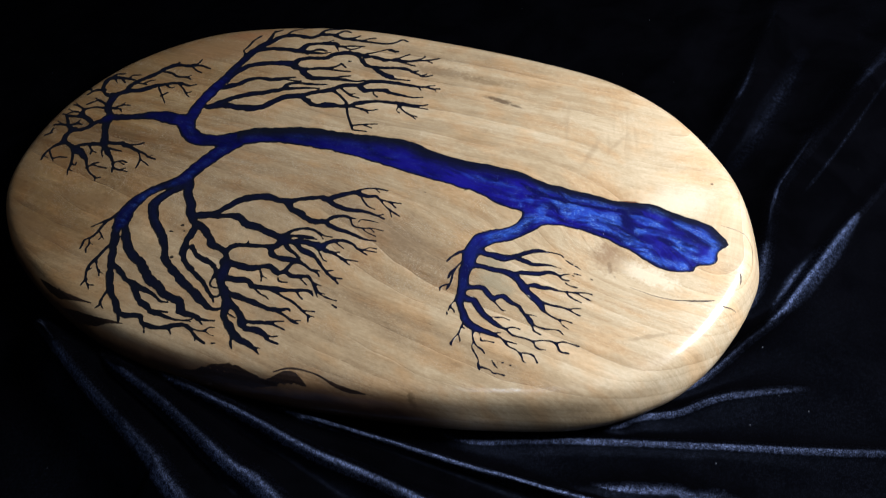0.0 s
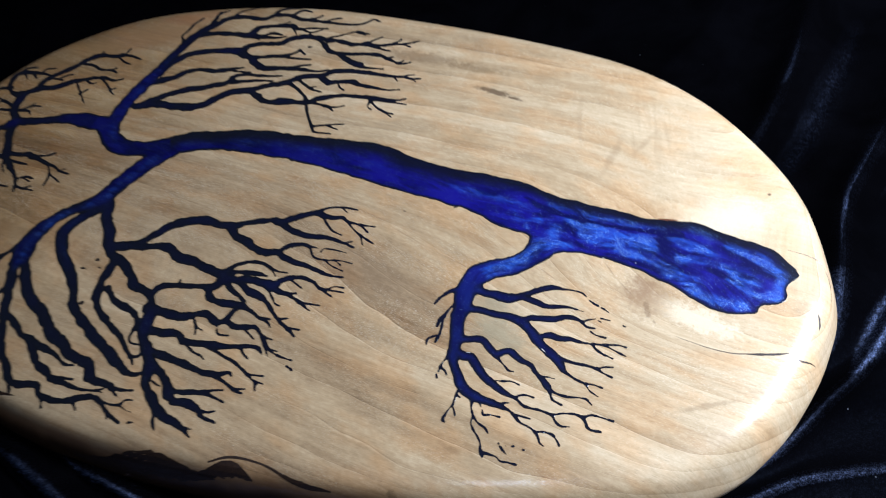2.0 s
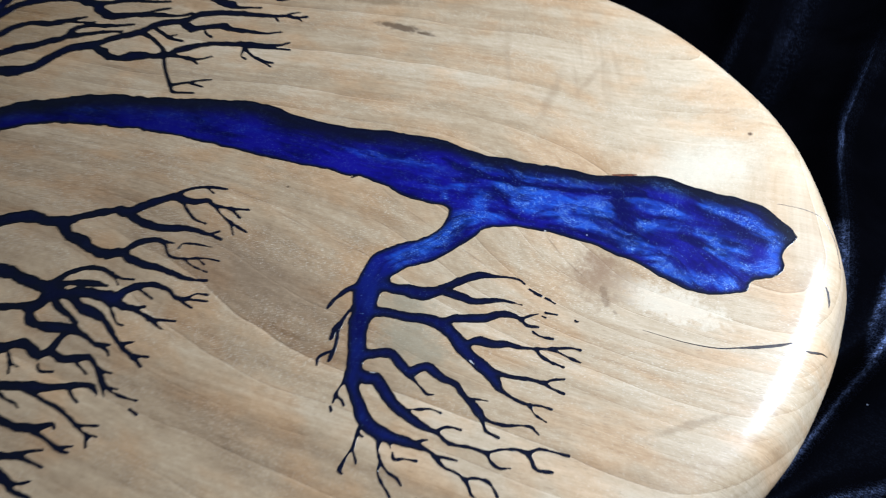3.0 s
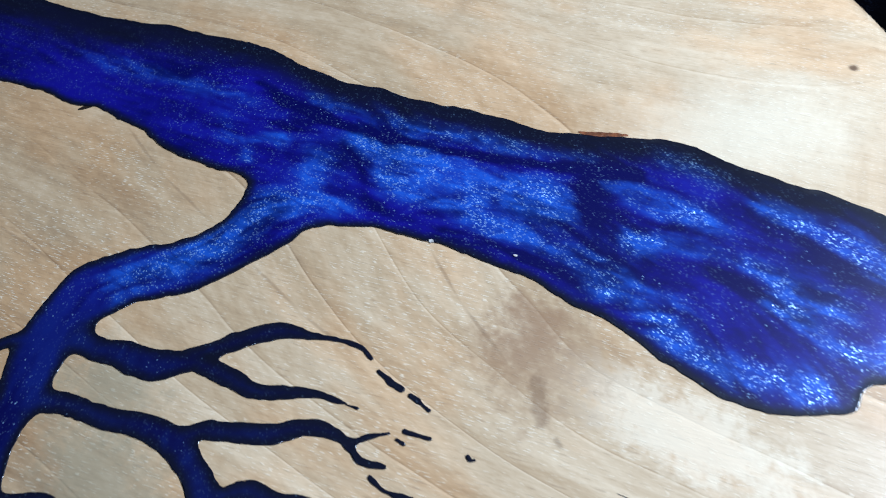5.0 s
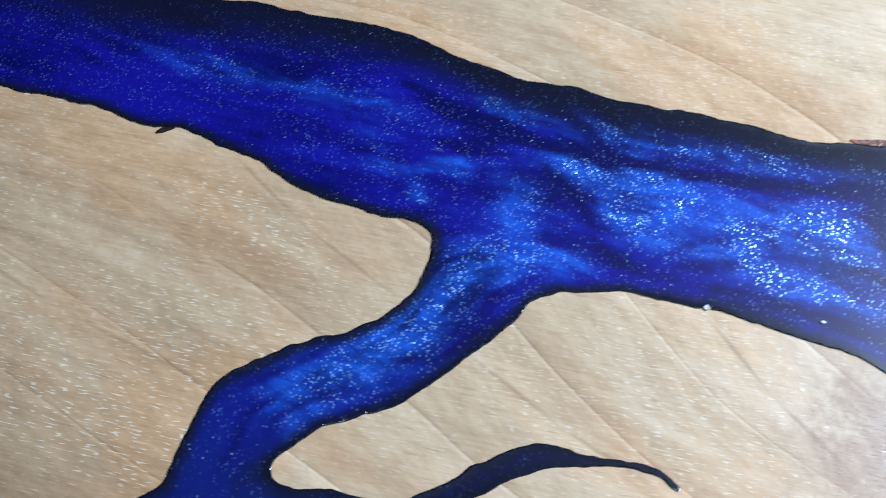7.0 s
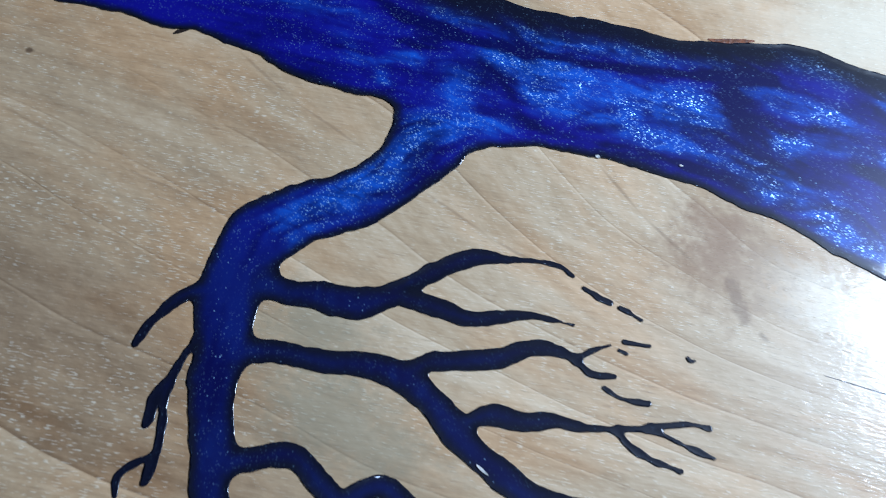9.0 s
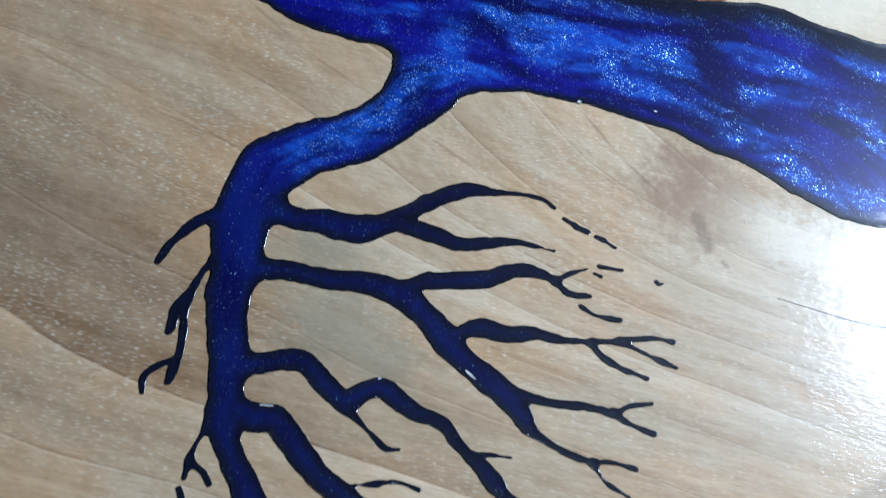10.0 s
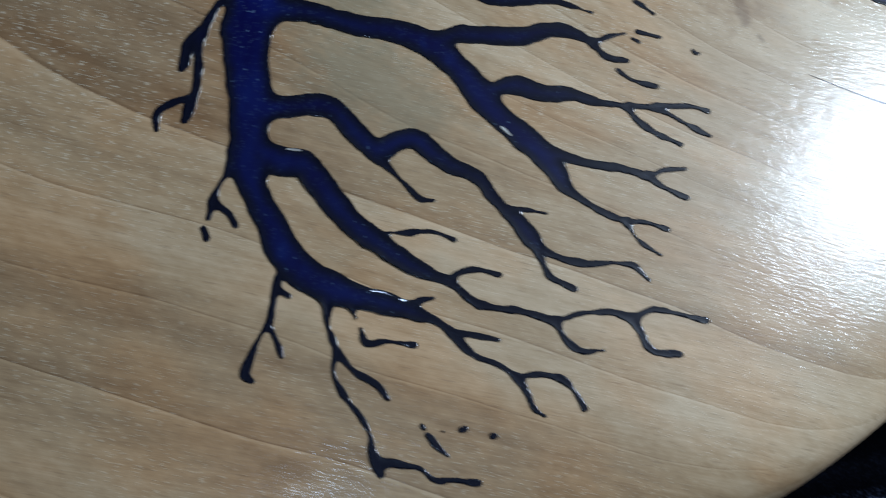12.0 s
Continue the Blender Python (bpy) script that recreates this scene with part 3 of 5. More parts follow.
branch([(99.9, -24.9, 10), (98.2, -31.9, 10.4), (98, -40.1, 11.3), (99.4, -47.8, 10.5), (99.2, -54.2, 7.4), (101, -62.2, 6.7), (102.3, -67.9, 7.3), (103.4, -73.4, 6.7)])
branch([(99.3, -55.7, 6.4), (101.4, -64.4, 6.9), (103.1, -72.9, 5.6), (104.1, -79.7, 5.8), (106.5, -85, 4.8), (110.2, -90, 5), (113.5, -95, 5.6), (117.9, -98.1, 5.3), (123.5, -99.9, 4.9), (129.5, -100.6, 4.3), (134.5, -101.1, 3), (138.1, -101.9, 2.4), (141.2, -102.6, 1.6), (143.9, -104.2, 1.4), (148.3, -107.4, 1.2), (152.5, -108.3, 1.2), (156.3, -110.2, 1.2), (158.6, -112.8, 1.1), (159.8, -114.8, 1), (162, -116, 0.8)])
twig([(156.3, -110.2, 1), (159.2, -109.1, 1), (163.4, -109, 1.1), (166.6, -110.8, 1.1), (169, -113.6, 1)])
twig([(136.4, -100.3, 1.2), (137.7, -99.3, 1.2), (139.9, -98.6, 0.8)])
twig([(143.9, -104, 1), (146.9, -103.9, 0.8), (152.5, -104.1, 0.8)])
twig([(113.2, -101.2, 0.8), (115.4, -102.1, 0.7)])
twig([(126.4, -102.7, 0.8), (127.3, -104.2, 0.6)])
branch([(113, -99.3, 0.9), (113, -103, 1), (113.1, -106.9, 1.1), (112.2, -108.9, 1), (111.1, -112.9, 1.3), (110.8, -115.9, 1.6), (112.1, -116.9, 0.9)])
twig([(113.2, -107.8, 0.8), (114.8, -110, 0.8), (116.1, -112.3, 0.7)])
branch([(121.7, -101.7, 1.1), (122.8, -106.4, 1), (124.7, -109.9, 1.3), (124.8, -113.7, 1), (127.3, -117.1, 1), (130.6, -120.4, 1), (132.4, -122.9, 1), (133.4, -125.9, 1.2), (135.2, -128.9, 0.9)])
twig([(125.2, -110.3, 1.1), (128, -112.8, 1), (132.1, -114.6, 1.2), (134.6, -116.8, 0.9)])
twig([(134.3, -127, 1.1), (138.2, -126.9, 1.1), (141.6, -127.2, 0.9), (144.2, -128.7, 1), (148, -128.3, 0.8), (151.8, -128.4, 0.8)])
branch([(128.3, -105.7, 0.9), (129.6, -108, 1.3), (133.4, -107.2, 0.9), (137.8, -107.2, 0.9)])
twig([(142, -121.7, 1.1), (144, -123.4, 1.2), (146.1, -124.7, 0.8)])
twig([(140.8, -120.3, 0.7), (141.2, -120.6, 0.7)])
twig([(144.3, -120.7, 0.6), (144.6, -120.7, 0.6)])
twig([(147.6, -120.1, 0.8), (148.2, -119.9, 0.8)])
twig([(153, -120.4, 0.7), (153.5, -120.4, 0.7)])
branch([(105.3, -77, 4.2), (110, -78.5, 5.4), (114, -78.3, 5), (117.6, -81.9, 4.7), (122.3, -86.3, 4.7), (126.7, -89.2, 4.5), (131.1, -91.5, 4.1), (135.4, -93.4, 3.5), (139.6, -94.7, 2.3), (142.8, -95.4, 1.6), (147.2, -98.1, 1.5), (151.4, -98.5, 1.2), (156.6, -98.4, 1.2), (162.4, -99.3, 1.2)])
twig([(162.4, -99.1, 1), (167, -97.1, 1.1), (172.3, -95.9, 1.1), (176.7, -96.3, 1.2), (180.4, -94.2, 1), (185.4, -94.3, 1.1), (191.1, -94.7, 0.9)])
twig([(176.7, -96.6, 1.3), (178.5, -98.9, 1.3), (180.9, -101.7, 1.3), (186.4, -101.7, 0.9)])
twig([(162.4, -99.3, 1.1), (164.3, -102.1, 1.2), (167.6, -103.8, 1.1), (171.8, -103, 1)])
twig([(130.6, -88.2, 0.8), (133.6, -87.7, 1), (138.1, -86.7, 0.9), (142.4, -87.5, 0.7)])
twig([(142.2, -94.8, 0.8), (144.5, -93.1, 1), (147.5, -92.2, 0.8), (151.2, -92.6, 0.7)])
branch([(105.3, -69.1, 4.3), (110.2, -68.1, 4.6), (115, -66.6, 4.2), (118.2, -67.6, 3.7), (121.8, -70.7, 3.7), (125.8, -73.3, 4.1), (129.2, -71.2, 3.9), (132.7, -70, 4), (136.7, -72.2, 3.8), (141.1, -73.9, 3.1), (145.6, -75.3, 2.7), (148, -77.9, 2.2), (151, -80.6, 2), (153.8, -82.3, 2.9), (156.2, -84.6, 3.3), (158, -86.2, 1.8), (161.3, -87.4, 1.2), (167.3, -87.8, 1.2), (172.2, -86.7, 1.1), (176.1, -86.6, 1.1), (177.8, -87.7, 1.1), (179.5, -88.9, 0.8)])
twig([(156.8, -85.5, 1.8), (158.7, -88.4, 1.2), (160.6, -91.3, 1.1), (165.4, -92.8, 0.9)])
twig([(151, -80.6, 1.1), (153.6, -79.6, 0.9), (158.7, -79.5, 0.7)])
twig([(125.5, -74.4, 1.5), (128.9, -76.5, 1.2), (132.4, -79.1, 1.1), (135.2, -81, 1), (137.8, -80.9, 0.8)])
branch([(102.7, -49.6, 4.7), (111, -48.9, 4.5), (119.6, -49.6, 4.3), (128.1, -49.1, 5), (135, -51.2, 5.5), (139.8, -54.9, 5.2), (144.2, -59.3, 5.6), (147.9, -62.6, 5.2), (152.6, -65.1, 5.4), (156.8, -68.3, 5.4), (159.8, -71.1, 4.2), (162.3, -74.1, 2.6), (166.4, -76.1, 1.4), (170.4, -77.6, 1.3), (174.4, -78.4, 1.3)])
twig([(174.4, -78.4, 1), (177.7, -77.8, 1), (182.6, -78.5, 0.8)])
twig([(174.4, -78.4, 1.1), (176.8, -81.5, 0.9), (181.5, -83.8, 0.7)])
branch([(133.9, -50.1, 3.2), (137.7, -47.1, 3.8), (143.9, -46, 3.9), (150.1, -44.6, 4.3), (154.2, -42.6, 3.9), (158.9, -41.5, 3.1), (162.7, -42.1, 1.8), (164.9, -42.9, 1.3)])
twig([(164.9, -42.9, 1), (167, -41.2, 1), (171.2, -39.1, 0.8)])
twig([(173.9, -38.1, 0.7), (178.7, -38.3, 0.6)])
twig([(172.8, -39.9, 0.6), (174.5, -40.5, 0.5)])
twig([(164.9, -43.1, 1.1), (167.7, -45.2, 1.1), (172.2, -45.2, 0.8)])
twig([(170.4, -47.5, 0.8), (173.6, -49.1, 1), (178.6, -49.4, 0.9)])
twig([(186, -39.7, 0.7), (186.5, -40.3, 0.7), (187.3, -40.1, 0.5)])
branch([(145.6, -57.2, 2.7), (149.9, -55.1, 4), (155.6, -55.7, 3.8), (161.2, -54.8, 2.7), (167, -55.3, 1.7), (172.8, -54.8, 1.3), (178.6, -53.8, 1.1), (185.1, -52.2, 1.1), (189.6, -52.4, 0.9)])
twig([(172.8, -55, 1.1), (175.3, -57.5, 1.3), (179.6, -59.5, 1.3), (184.3, -60.7, 0.9)])
twig([(178.6, -53.8, 1), (183.5, -55.5, 1), (190.6, -57.8, 0.8)])
branch([(157.3, -68.2, 2.7), (161.2, -67.8, 2.3), (166.9, -68.3, 1.6), (172.5, -67.9, 1.4), (177.8, -68.5, 1.3), (181.1, -66.7, 1), (185.4, -65.7, 0.7)])
twig([(177.8, -68.5, 1.2), (181.9, -70.4, 1.1), (186, -71.4, 0.8)])
branch([(104.7, -36.3, 5.7), (110.3, -37.2, 5), (115.7, -37, 5.7), (122.9, -37.7, 6.4), (129.6, -35.1, 4.2), (131.8, -35.3, 3.9), (137.4, -36.3, 4.1), (144.1, -37.6, 3.4), (149.4, -36.6, 2.7), (154.7, -35.4, 1.6), (159.1, -35.5, 1), (164, -36.1, 0.7)])
branch([(129.4, -33.6, 2.8), (134.4, -30.3, 4), (139.6, -26.9, 3.6), (144.9, -24.6, 3.2), (150.5, -24.3, 1.7), (156.1, -23.9, 1.1), (160.7, -24.3, 1.1), (163.6, -26.1, 0.9)])
twig([(165.6, -28.2, 1), (167.4, -29.1, 0.9)])
twig([(168.5, -29.8, 1), (171, -30.6, 1)])
twig([(172.9, -31.4, 0.7), (174.3, -32, 0.7)])
twig([(174.8, -32.2, 0.7), (177.1, -33.3, 0.8)])
branch([(94, -39, 3), (90.5, -40, 2.6), (87.2, -43.9, 2.3), (85.1, -47.5, 1.8), (83.9, -50.8, 1.1)])
branch([(94.4, -49, 1.5), (92.9, -53, 1.5), (91.9, -56.8, 1.7), (91.6, -59.4, 1.8), (92.6, -63.3, 1.2), (93, -68.1, 1.4), (92.8, -71.5, 1.8), (92.4, -74.4, 1.2)])
twig([(91.5, -57.3, 1.5), (89.9, -60.1, 1.7), (90.1, -63.1, 1.6), (89.8, -64.9, 0.9)])
twig([(92.1, -70, 0.9), (89.2, -72, 1.2), (87.7, -74, 1), (88.2, -77, 0.8)])
branch([(102, -81.5, 1.4), (100.5, -84.6, 1), (100, -87.8, 1.3), (99.8, -90.9, 0.7)])
twig([(99.3, -93, 0.8), (100.2, -94.5, 0.9)])
twig([(100.3, -88.2, 1.2), (102.9, -89.6, 1), (104.5, -91.5, 0.8)])
branch([(-132.3, 38.6, 20.1), (-146, 31, 19), (-162, 24.8, 15.6), (-173.2, 22.8, 15.8), (-184.6, 23.6, 15.2), (-195.4, 28.4, 14.4), (-203, 35.5, 15.5)])
branch([(-203.5, 36, 15.5), (-206, 48, 13), (-208, 66.6, 12.8), (-207.1, 84.6, 13.6), (-205.4, 99.1, 12.4), (-204.5, 113.5, 9), (-203, 126, 8.6), (-200.8, 141, 8.6), (-197.3, 158.5, 8.2), (-191.9, 169.2, 5.9), (-193.7, 184.2, 3), (-190.5, 190.3, 2.9), (-188.6, 192.9, 2.7)])
twig([(-193.9, 182.1, 1.9), (-194.8, 189.5, 2)])
twig([(-202.6, 136.3, 3.3), (-204.2, 144.5, 2), (-210.1, 151, 1.9), (-208.9, 158.1, 2.4), (-208.6, 169.1, 2.6), (-205, 177.9, 2.2)])
twig([(-205.4, 144.3, 2.5), (-202.7, 147.7, 2)])
branch([(-195.1, 159.7, 6.2), (-188.9, 169.8, 6.3), (-181.9, 181.1, 6.6), (-167.9, 185.8, 6.4), (-151, 184.9, 5.2), (-141.6, 191.8, 5.4), (-129.8, 194.1, 4.1), (-118.3, 190.1, 3.9), (-108.7, 190, 4), (-96, 189.5, 3.4), (-71.3, 189.4, 3), (-60.9, 193.4, 2.5), (-56.3, 199.6, 2.8), (-49.6, 197.9, 1.9)])
twig([(-144.5, 191.3, 3.1), (-140.5, 202.1, 4.1), (-127.8, 208.6, 5.7)])
twig([(-126.9, 194.6, 3.2), (-121.8, 203.6, 3.3), (-113.2, 201.7, 2.4)])
twig([(-179.4, 182.6, 3.2), (-175.2, 193, 2.9), (-166.2, 200.8, 3.2), (-159.3, 206, 6.6)])
twig([(-113.8, 190, 2.6), (-104.3, 193.9, 2.1), (-101.1, 197.7, 2.2)])
twig([(-96, 189.5, 2.6), (-89.1, 194.8, 2.1), (-83.9, 196.9, 2.1)])
branch([(-200, 152, 6.1), (-182.9, 159.2, 6), (-164.6, 161.7, 5.8), (-152, 162.3, 8), (-147.8, 172.6, 6.1), (-140, 176.1, 5), (-128.8, 179.2, 5.9), (-119.2, 179.1, 5.5), (-114.6, 176.1, 2.9), (-103.6, 179.2, 2.4), (-89, 181.1, 1.9)])
twig([(-118.8, 178.2, 2.3), (-110.8, 168.3, 1.1)])
twig([(-152, 162.3, 5.7), (-139, 161.9, 4.7), (-126.7, 162.5, 2.9), (-118.9, 165.8, 1.9)])
twig([(-139.5, 162.8, 4), (-132.6, 167.9, 3.9), (-123.8, 166.8, 2.3)])
twig([(-145.3, 161.7, 2.1), (-140.1, 157.9, 1.4)])
twig([(-131.7, 178.6, 3), (-125.2, 184.8, 2)])
twig([(-112.2, 177.6, 2.2), (-101.1, 174, 1.9), (-92.7, 178.5, 1.9)])
branch([(-201.1, 103.7, 7.1), (-200.4, 111, 7.5), (-195.1, 123.9, 7.8), (-186.9, 132, 6.9), (-170.9, 137.9, 6.7), (-156.4, 140.8, 7.6), (-147.8, 142.5, 7.7), (-144.8, 148.7, 5.8), (-134.6, 153.4, 4.8), (-120, 155.4, 5.7), (-114.4, 163, 5.8), (-104.3, 167.7, 5.7), (-92.2, 168.2, 6.3), (-82.3, 166.5, 5.4), (-73.6, 167.3, 4.4), (-60.3, 164.4, 4.4), (-49.4, 166.6, 4.5), (-37.9, 167.1, 3.6), (-27.5, 170, 2.7), (-17.1, 173, 2.7), (-8.5, 177.4, 1.8)])
twig([(-83.4, 169, 2.4), (-73.8, 174.6, 1.9), (-61.9, 181.6, 1.9), (-54.5, 178.4, 2.1)])
twig([(-61.1, 179.9, 2.8), (-52.1, 179.8, 2.3)])
twig([(-49.8, 167.4, 2.7), (-45.8, 171.8, 1.8), (-39.4, 177.7, 1.9)])
twig([(-30.2, 169.5, 2.3), (-23.8, 175.3, 1.8), (-23.7, 178, 1.1)])
twig([(-43, 165.2, 2.5), (-33.2, 162.7, 2.1), (-27.2, 162.1, 1.7)])
twig([(-19.5, 171.6, 1.6), (-12.9, 169.4, 1.6)])
branch([(-88.6, 167.1, 3.6), (-82.7, 160.9, 4.4), (-73.1, 152.9, 4.6), (-63.8, 152.1, 4.4), (-55.3, 152.9, 4.4), (-44.5, 155.1, 4.4), (-33.2, 155.6, 3.3), (-22.9, 151.6, 2.3), (-13.2, 148.4, 2.1), (-6, 151.6, 1.7)])
twig([(-63.1, 150.5, 3.5), (-54.8, 145.1, 5.9), (-44.4, 141.2, 6.2), (-39.7, 139.6, 3.3), (-29.6, 140, 1.7), (-24, 140.3, 1.7)])
twig([(-16.1, 148.7, 1.7), (-11.8, 152.2, 1.3)])
twig([(-26.2, 152.7, 2.2), (-21.6, 155.3, 1.7)])
branch([(-149.3, 139.5, 6.5), (-137.7, 135.4, 6.1), (-128.7, 130.1, 6.3), (-119.8, 124.8, 5.8), (-108.4, 126.3, 5.3), (-97, 127.8, 4.3), (-85.4, 128.4, 3.4), (-73.5, 128.3, 2.6), (-66.2, 131.5, 2.6)])
twig([(-141.4, 136.5, 4.5), (-128.9, 136.3, 4.6), (-118.5, 140.2, 4.6), (-109.7, 141.1, 4.6), (-103, 146, 2.8), (-99, 150.4, 1.9)])
twig([(-109.3, 140.3, 2.7), (-94.3, 140.6, 2.2), (-85.7, 141.5, 1.8)])
twig([(-97, 127.8, 2.7), (-90.4, 132.6, 2.2), (-82.7, 135.1, 1.8)])
twig([(-100, 151.1, 2.1), (-92.8, 146.3, 2.1)])
twig([(-93.8, 156, 2.3), (-92.1, 156.3, 2.3)])
branch([(-200.4, 93.2, 7.5), (-187.4, 100.3, 6.6), (-179.8, 108.9, 6.6), (-169.8, 113.7, 5.5), (-157.6, 114.4, 5.4), (-146.8, 117.5, 4.6), (-139.3, 120.8, 2.8), (-135.2, 122.5, 1.8)])
twig([(-143.6, 117.3, 2.6), (-134.3, 117.5, 1.7), (-126.7, 118.2, 1.8)])
branch([(-194.9, 66.2, 7.2), (-187.5, 74.5, 7.3), (-177.2, 83.4, 6.4), (-168.3, 89.6, 7.2), (-157.7, 92.7, 6.3), (-148.4, 98.1, 5.4), (-139, 103.5, 6.3), (-136.9, 110.8, 4.5), (-129.9, 114.9, 4.5), (-118.1, 115.6, 3.5), (-109.5, 116.5, 2.6), (-99.7, 118.6, 1.7)])
twig([(-136.3, 104.1, 4.4), (-118, 109.6, 3.1), (-104, 111.7, 1.7)])
branch([(-197.2, 64.8, 7.9), (-181.5, 69.9, 7.7), (-169.1, 70.1, 7.5), (-154.6, 71.6, 8.5), (-145.1, 76.2, 7.8), (-138, 85.1, 7), (-130.5, 93.4, 7), (-120.5, 97.2, 6.9), (-115.1, 98.4, 6.1), (-104.3, 106.6, 5.2), (-92.1, 111.7, 6.1), (-86.3, 118, 5.2), (-76.7, 122.5, 5.2), (-66.4, 125.5, 6.1), (-60.2, 131.1, 5.2), (-47, 133.8, 5.9), (-35.4, 133.7, 4.9), (-24, 133.5, 3.3), (-12.8, 133.4, 2.8), (-4.8, 134.2, 2.4), (1.2, 133, 2), (7.8, 134.4, 2)])
twig([(-12.8, 133.4, 1.5), (-8.4, 129.3, 1.2)])
twig([(-4.4, 136, 1.7), (2, 138.1, 1.2)])
twig([(0.9, 133.7, 1.4), (5.9, 130.7, 1)])
twig([(-82.1, 115.5, 2.1), (-74.3, 111.2, 2), (-68.8, 108.3, 2.2), (-60.6, 106.7, 1.5)])
twig([(-70.5, 109.5, 1.7), (-67, 111.9, 1.3)])
branch([(-68.3, 123.4, 5.4), (-60.2, 118.4, 6.2), (-52.3, 120, 5), (-41.9, 122.3, 4.8), (-35.1, 119.6, 3.9), (-23.5, 118.7, 3.1), (-12.1, 117.9, 2), (-3, 119.9, 1.2)])
twig([(-52.3, 120, 1.5), (-48.6, 114.2, 1.4), (-44.1, 111.9, 1.4)])
branch([(-90.5, 112, 3.5), (-81.1, 107.3, 2.7), (-74.9, 102.8, 2.4), (-68.9, 97.6, 2.6), (-62, 85.5, 2), (-56.4, 77.3, 2), (-51.1, 70.8, 2), (-47, 65.6, 2), (-38.9, 66, 1.5), (-34.6, 66.2, 1.5)])
twig([(-51.1, 70.8, 2.3), (-42.4, 73.5, 1.9), (-35.2, 75.9, 1.5), (-28.8, 77.3, 1.1)])
twig([(-39.6, 73.4, 1.4), (-31.6, 71.4, 1)])
branch([(-114.7, 97.6, 5.2), (-103.4, 90.9, 6.2), (-95.2, 88.6, 5.6), (-85, 91.7, 8.2), (-73.9, 92.5, 4.8), (-66.1, 94.2, 4.9), (-59.7, 98.8, 4.9), (-50.4, 103.2, 4.9), (-40.5, 106.2, 4), (-29.6, 106.9, 3.9), (-18.8, 107.6, 3.9), (-7.9, 107.6, 3.1), (-0.1, 108.5, 2.4), (5.3, 111.3, 1.6)])
twig([(-24.2, 107.3, 3), (-12.6, 105.8, 2.3), (-1.7, 105.8, 1.9), (7.6, 105.5, 1.5)])
twig([(-66.1, 94.2, 3.9), (-54.4, 93.5, 2.3), (-48.3, 92.4, 2.1), (-42.8, 88.9, 1.2)])
twig([(-51.2, 92.6, 1.9), (-42.9, 92.8, 1.6), (-36.9, 95.7, 1.2)])
twig([(-19.9, 105, 1.9), (-19.2, 98, 1), (-15.5, 95.7, 1.3)])
twig([(-19.6, 104.3, 1.8), (-11.6, 98.1, 1.6), (-3.6, 94.5, 1.8), (1.9, 94.1, 1.5)])
twig([(-9, 97.1, 1.3), (1.6, 91, 0.9)])
branch([(-202, 36, 13), (-213.2, 41, 14.6), (-221, 41.4, 16), (-234, 42.6, 14.8), (-247, 41, 11.2), (-259.1, 37.1, 8.1), (-272.3, 32.5, 8.1), (-283.8, 30, 10), (-288.4, 27.3, 11.2)])
branch([(-286.6, 29.3, 6.4), (-297.3, 40.5, 6.9), (-301.2, 50, 8.5), (-302.2, 58.5, 7.7), (-299.1, 63.6, 7.1), (-292.5, 68.5, 6.9), (-281.1, 71.8, 6.9), (-272.6, 79, 7), (-262.9, 84.6, 4.9), (-255.1, 88, 3.9), (-246.3, 89.8, 3.7), (-235.4, 88.5, 2.8), (-228.9, 91.7, 1.9)])
twig([(-267.2, 81, 2.1), (-261.6, 75.9, 1.6), (-253.9, 68.8, 1.6), (-244.2, 59.7, 1)])
twig([(-255.1, 68.6, 2.4), (-251.3, 74.6, 1.9)])
twig([(-246.4, 88, 2.5), (-238.1, 82.6, 1.7), (-230.6, 76.4, 1.7), (-225.2, 73.2, 1.2)])
twig([(-231.6, 77.9, 1.9), (-228, 80.4, 1.9)])
twig([(-258.9, 83.6, 2), (-252, 81.5, 1.7), (-249.6, 82.9, 1.9)])
branch([(-296.7, 66.8, 5.7), (-295.8, 77.7, 6), (-291.4, 85.9, 6.2), (-285.8, 92.6, 6.2), (-280.1, 99.3, 6.2), (-276.9, 106.5, 6.2), (-271.8, 112.2, 6.3), (-263.8, 115.7, 5), (-251.1, 117.3, 5), (-246.7, 121, 3), (-246.3, 128.6, 1.9)])
twig([(-248.7, 118.7, 3.9), (-240.3, 119.4, 2.8), (-229.3, 117, 1.7)])
twig([(-251.1, 117.3, 2), (-242, 111.6, 1.9), (-234.5, 109.5, 1.7)])
twig([(-275.8, 102.9, 3.7), (-265, 102.3, 2.6), (-255.7, 98.7, 2.7), (-246.3, 99.8, 2.3), (-239.4, 97.5, 1.6)])
twig([(-246.3, 99.8, 2), (-243.1, 103.1, 1.5)])
twig([(-268.1, 113.9, 2.4), (-267.8, 119.6, 2)])
twig([(-284.9, 81.8, 3.1), (-281.2, 86.2, 2), (-276.3, 89, 1.5)])
twig([(-291.5, 81.3, 2.3), (-280.8, 80.8, 1.8)])
branch([(-301, 61.4, 6.8), (-312.4, 58.1, 5.3), (-321.6, 63.5, 3.2), (-325.5, 70.1, 5.3), (-328.3, 78.2, 5.8), (-325.1, 83.3, 5.8), (-314.7, 84.1, 4.1), (-304.8, 85, 2.9), (-293.3, 83.7, 2.2)])
twig([(-325.1, 83.3, 4.5), (-324.6, 89.1, 3), (-315.4, 91.5, 2.2)])
twig([(-314.7, 84.1, 1.9), (-305.5, 78.5, 1.5)])
twig([(-304.8, 85, 2.4), (-305.4, 90.5, 2.2), (-296.7, 93.1, 1.5)])
twig([(-320.5, 82.1, 1.6), (-313.5, 76, 1.1)])
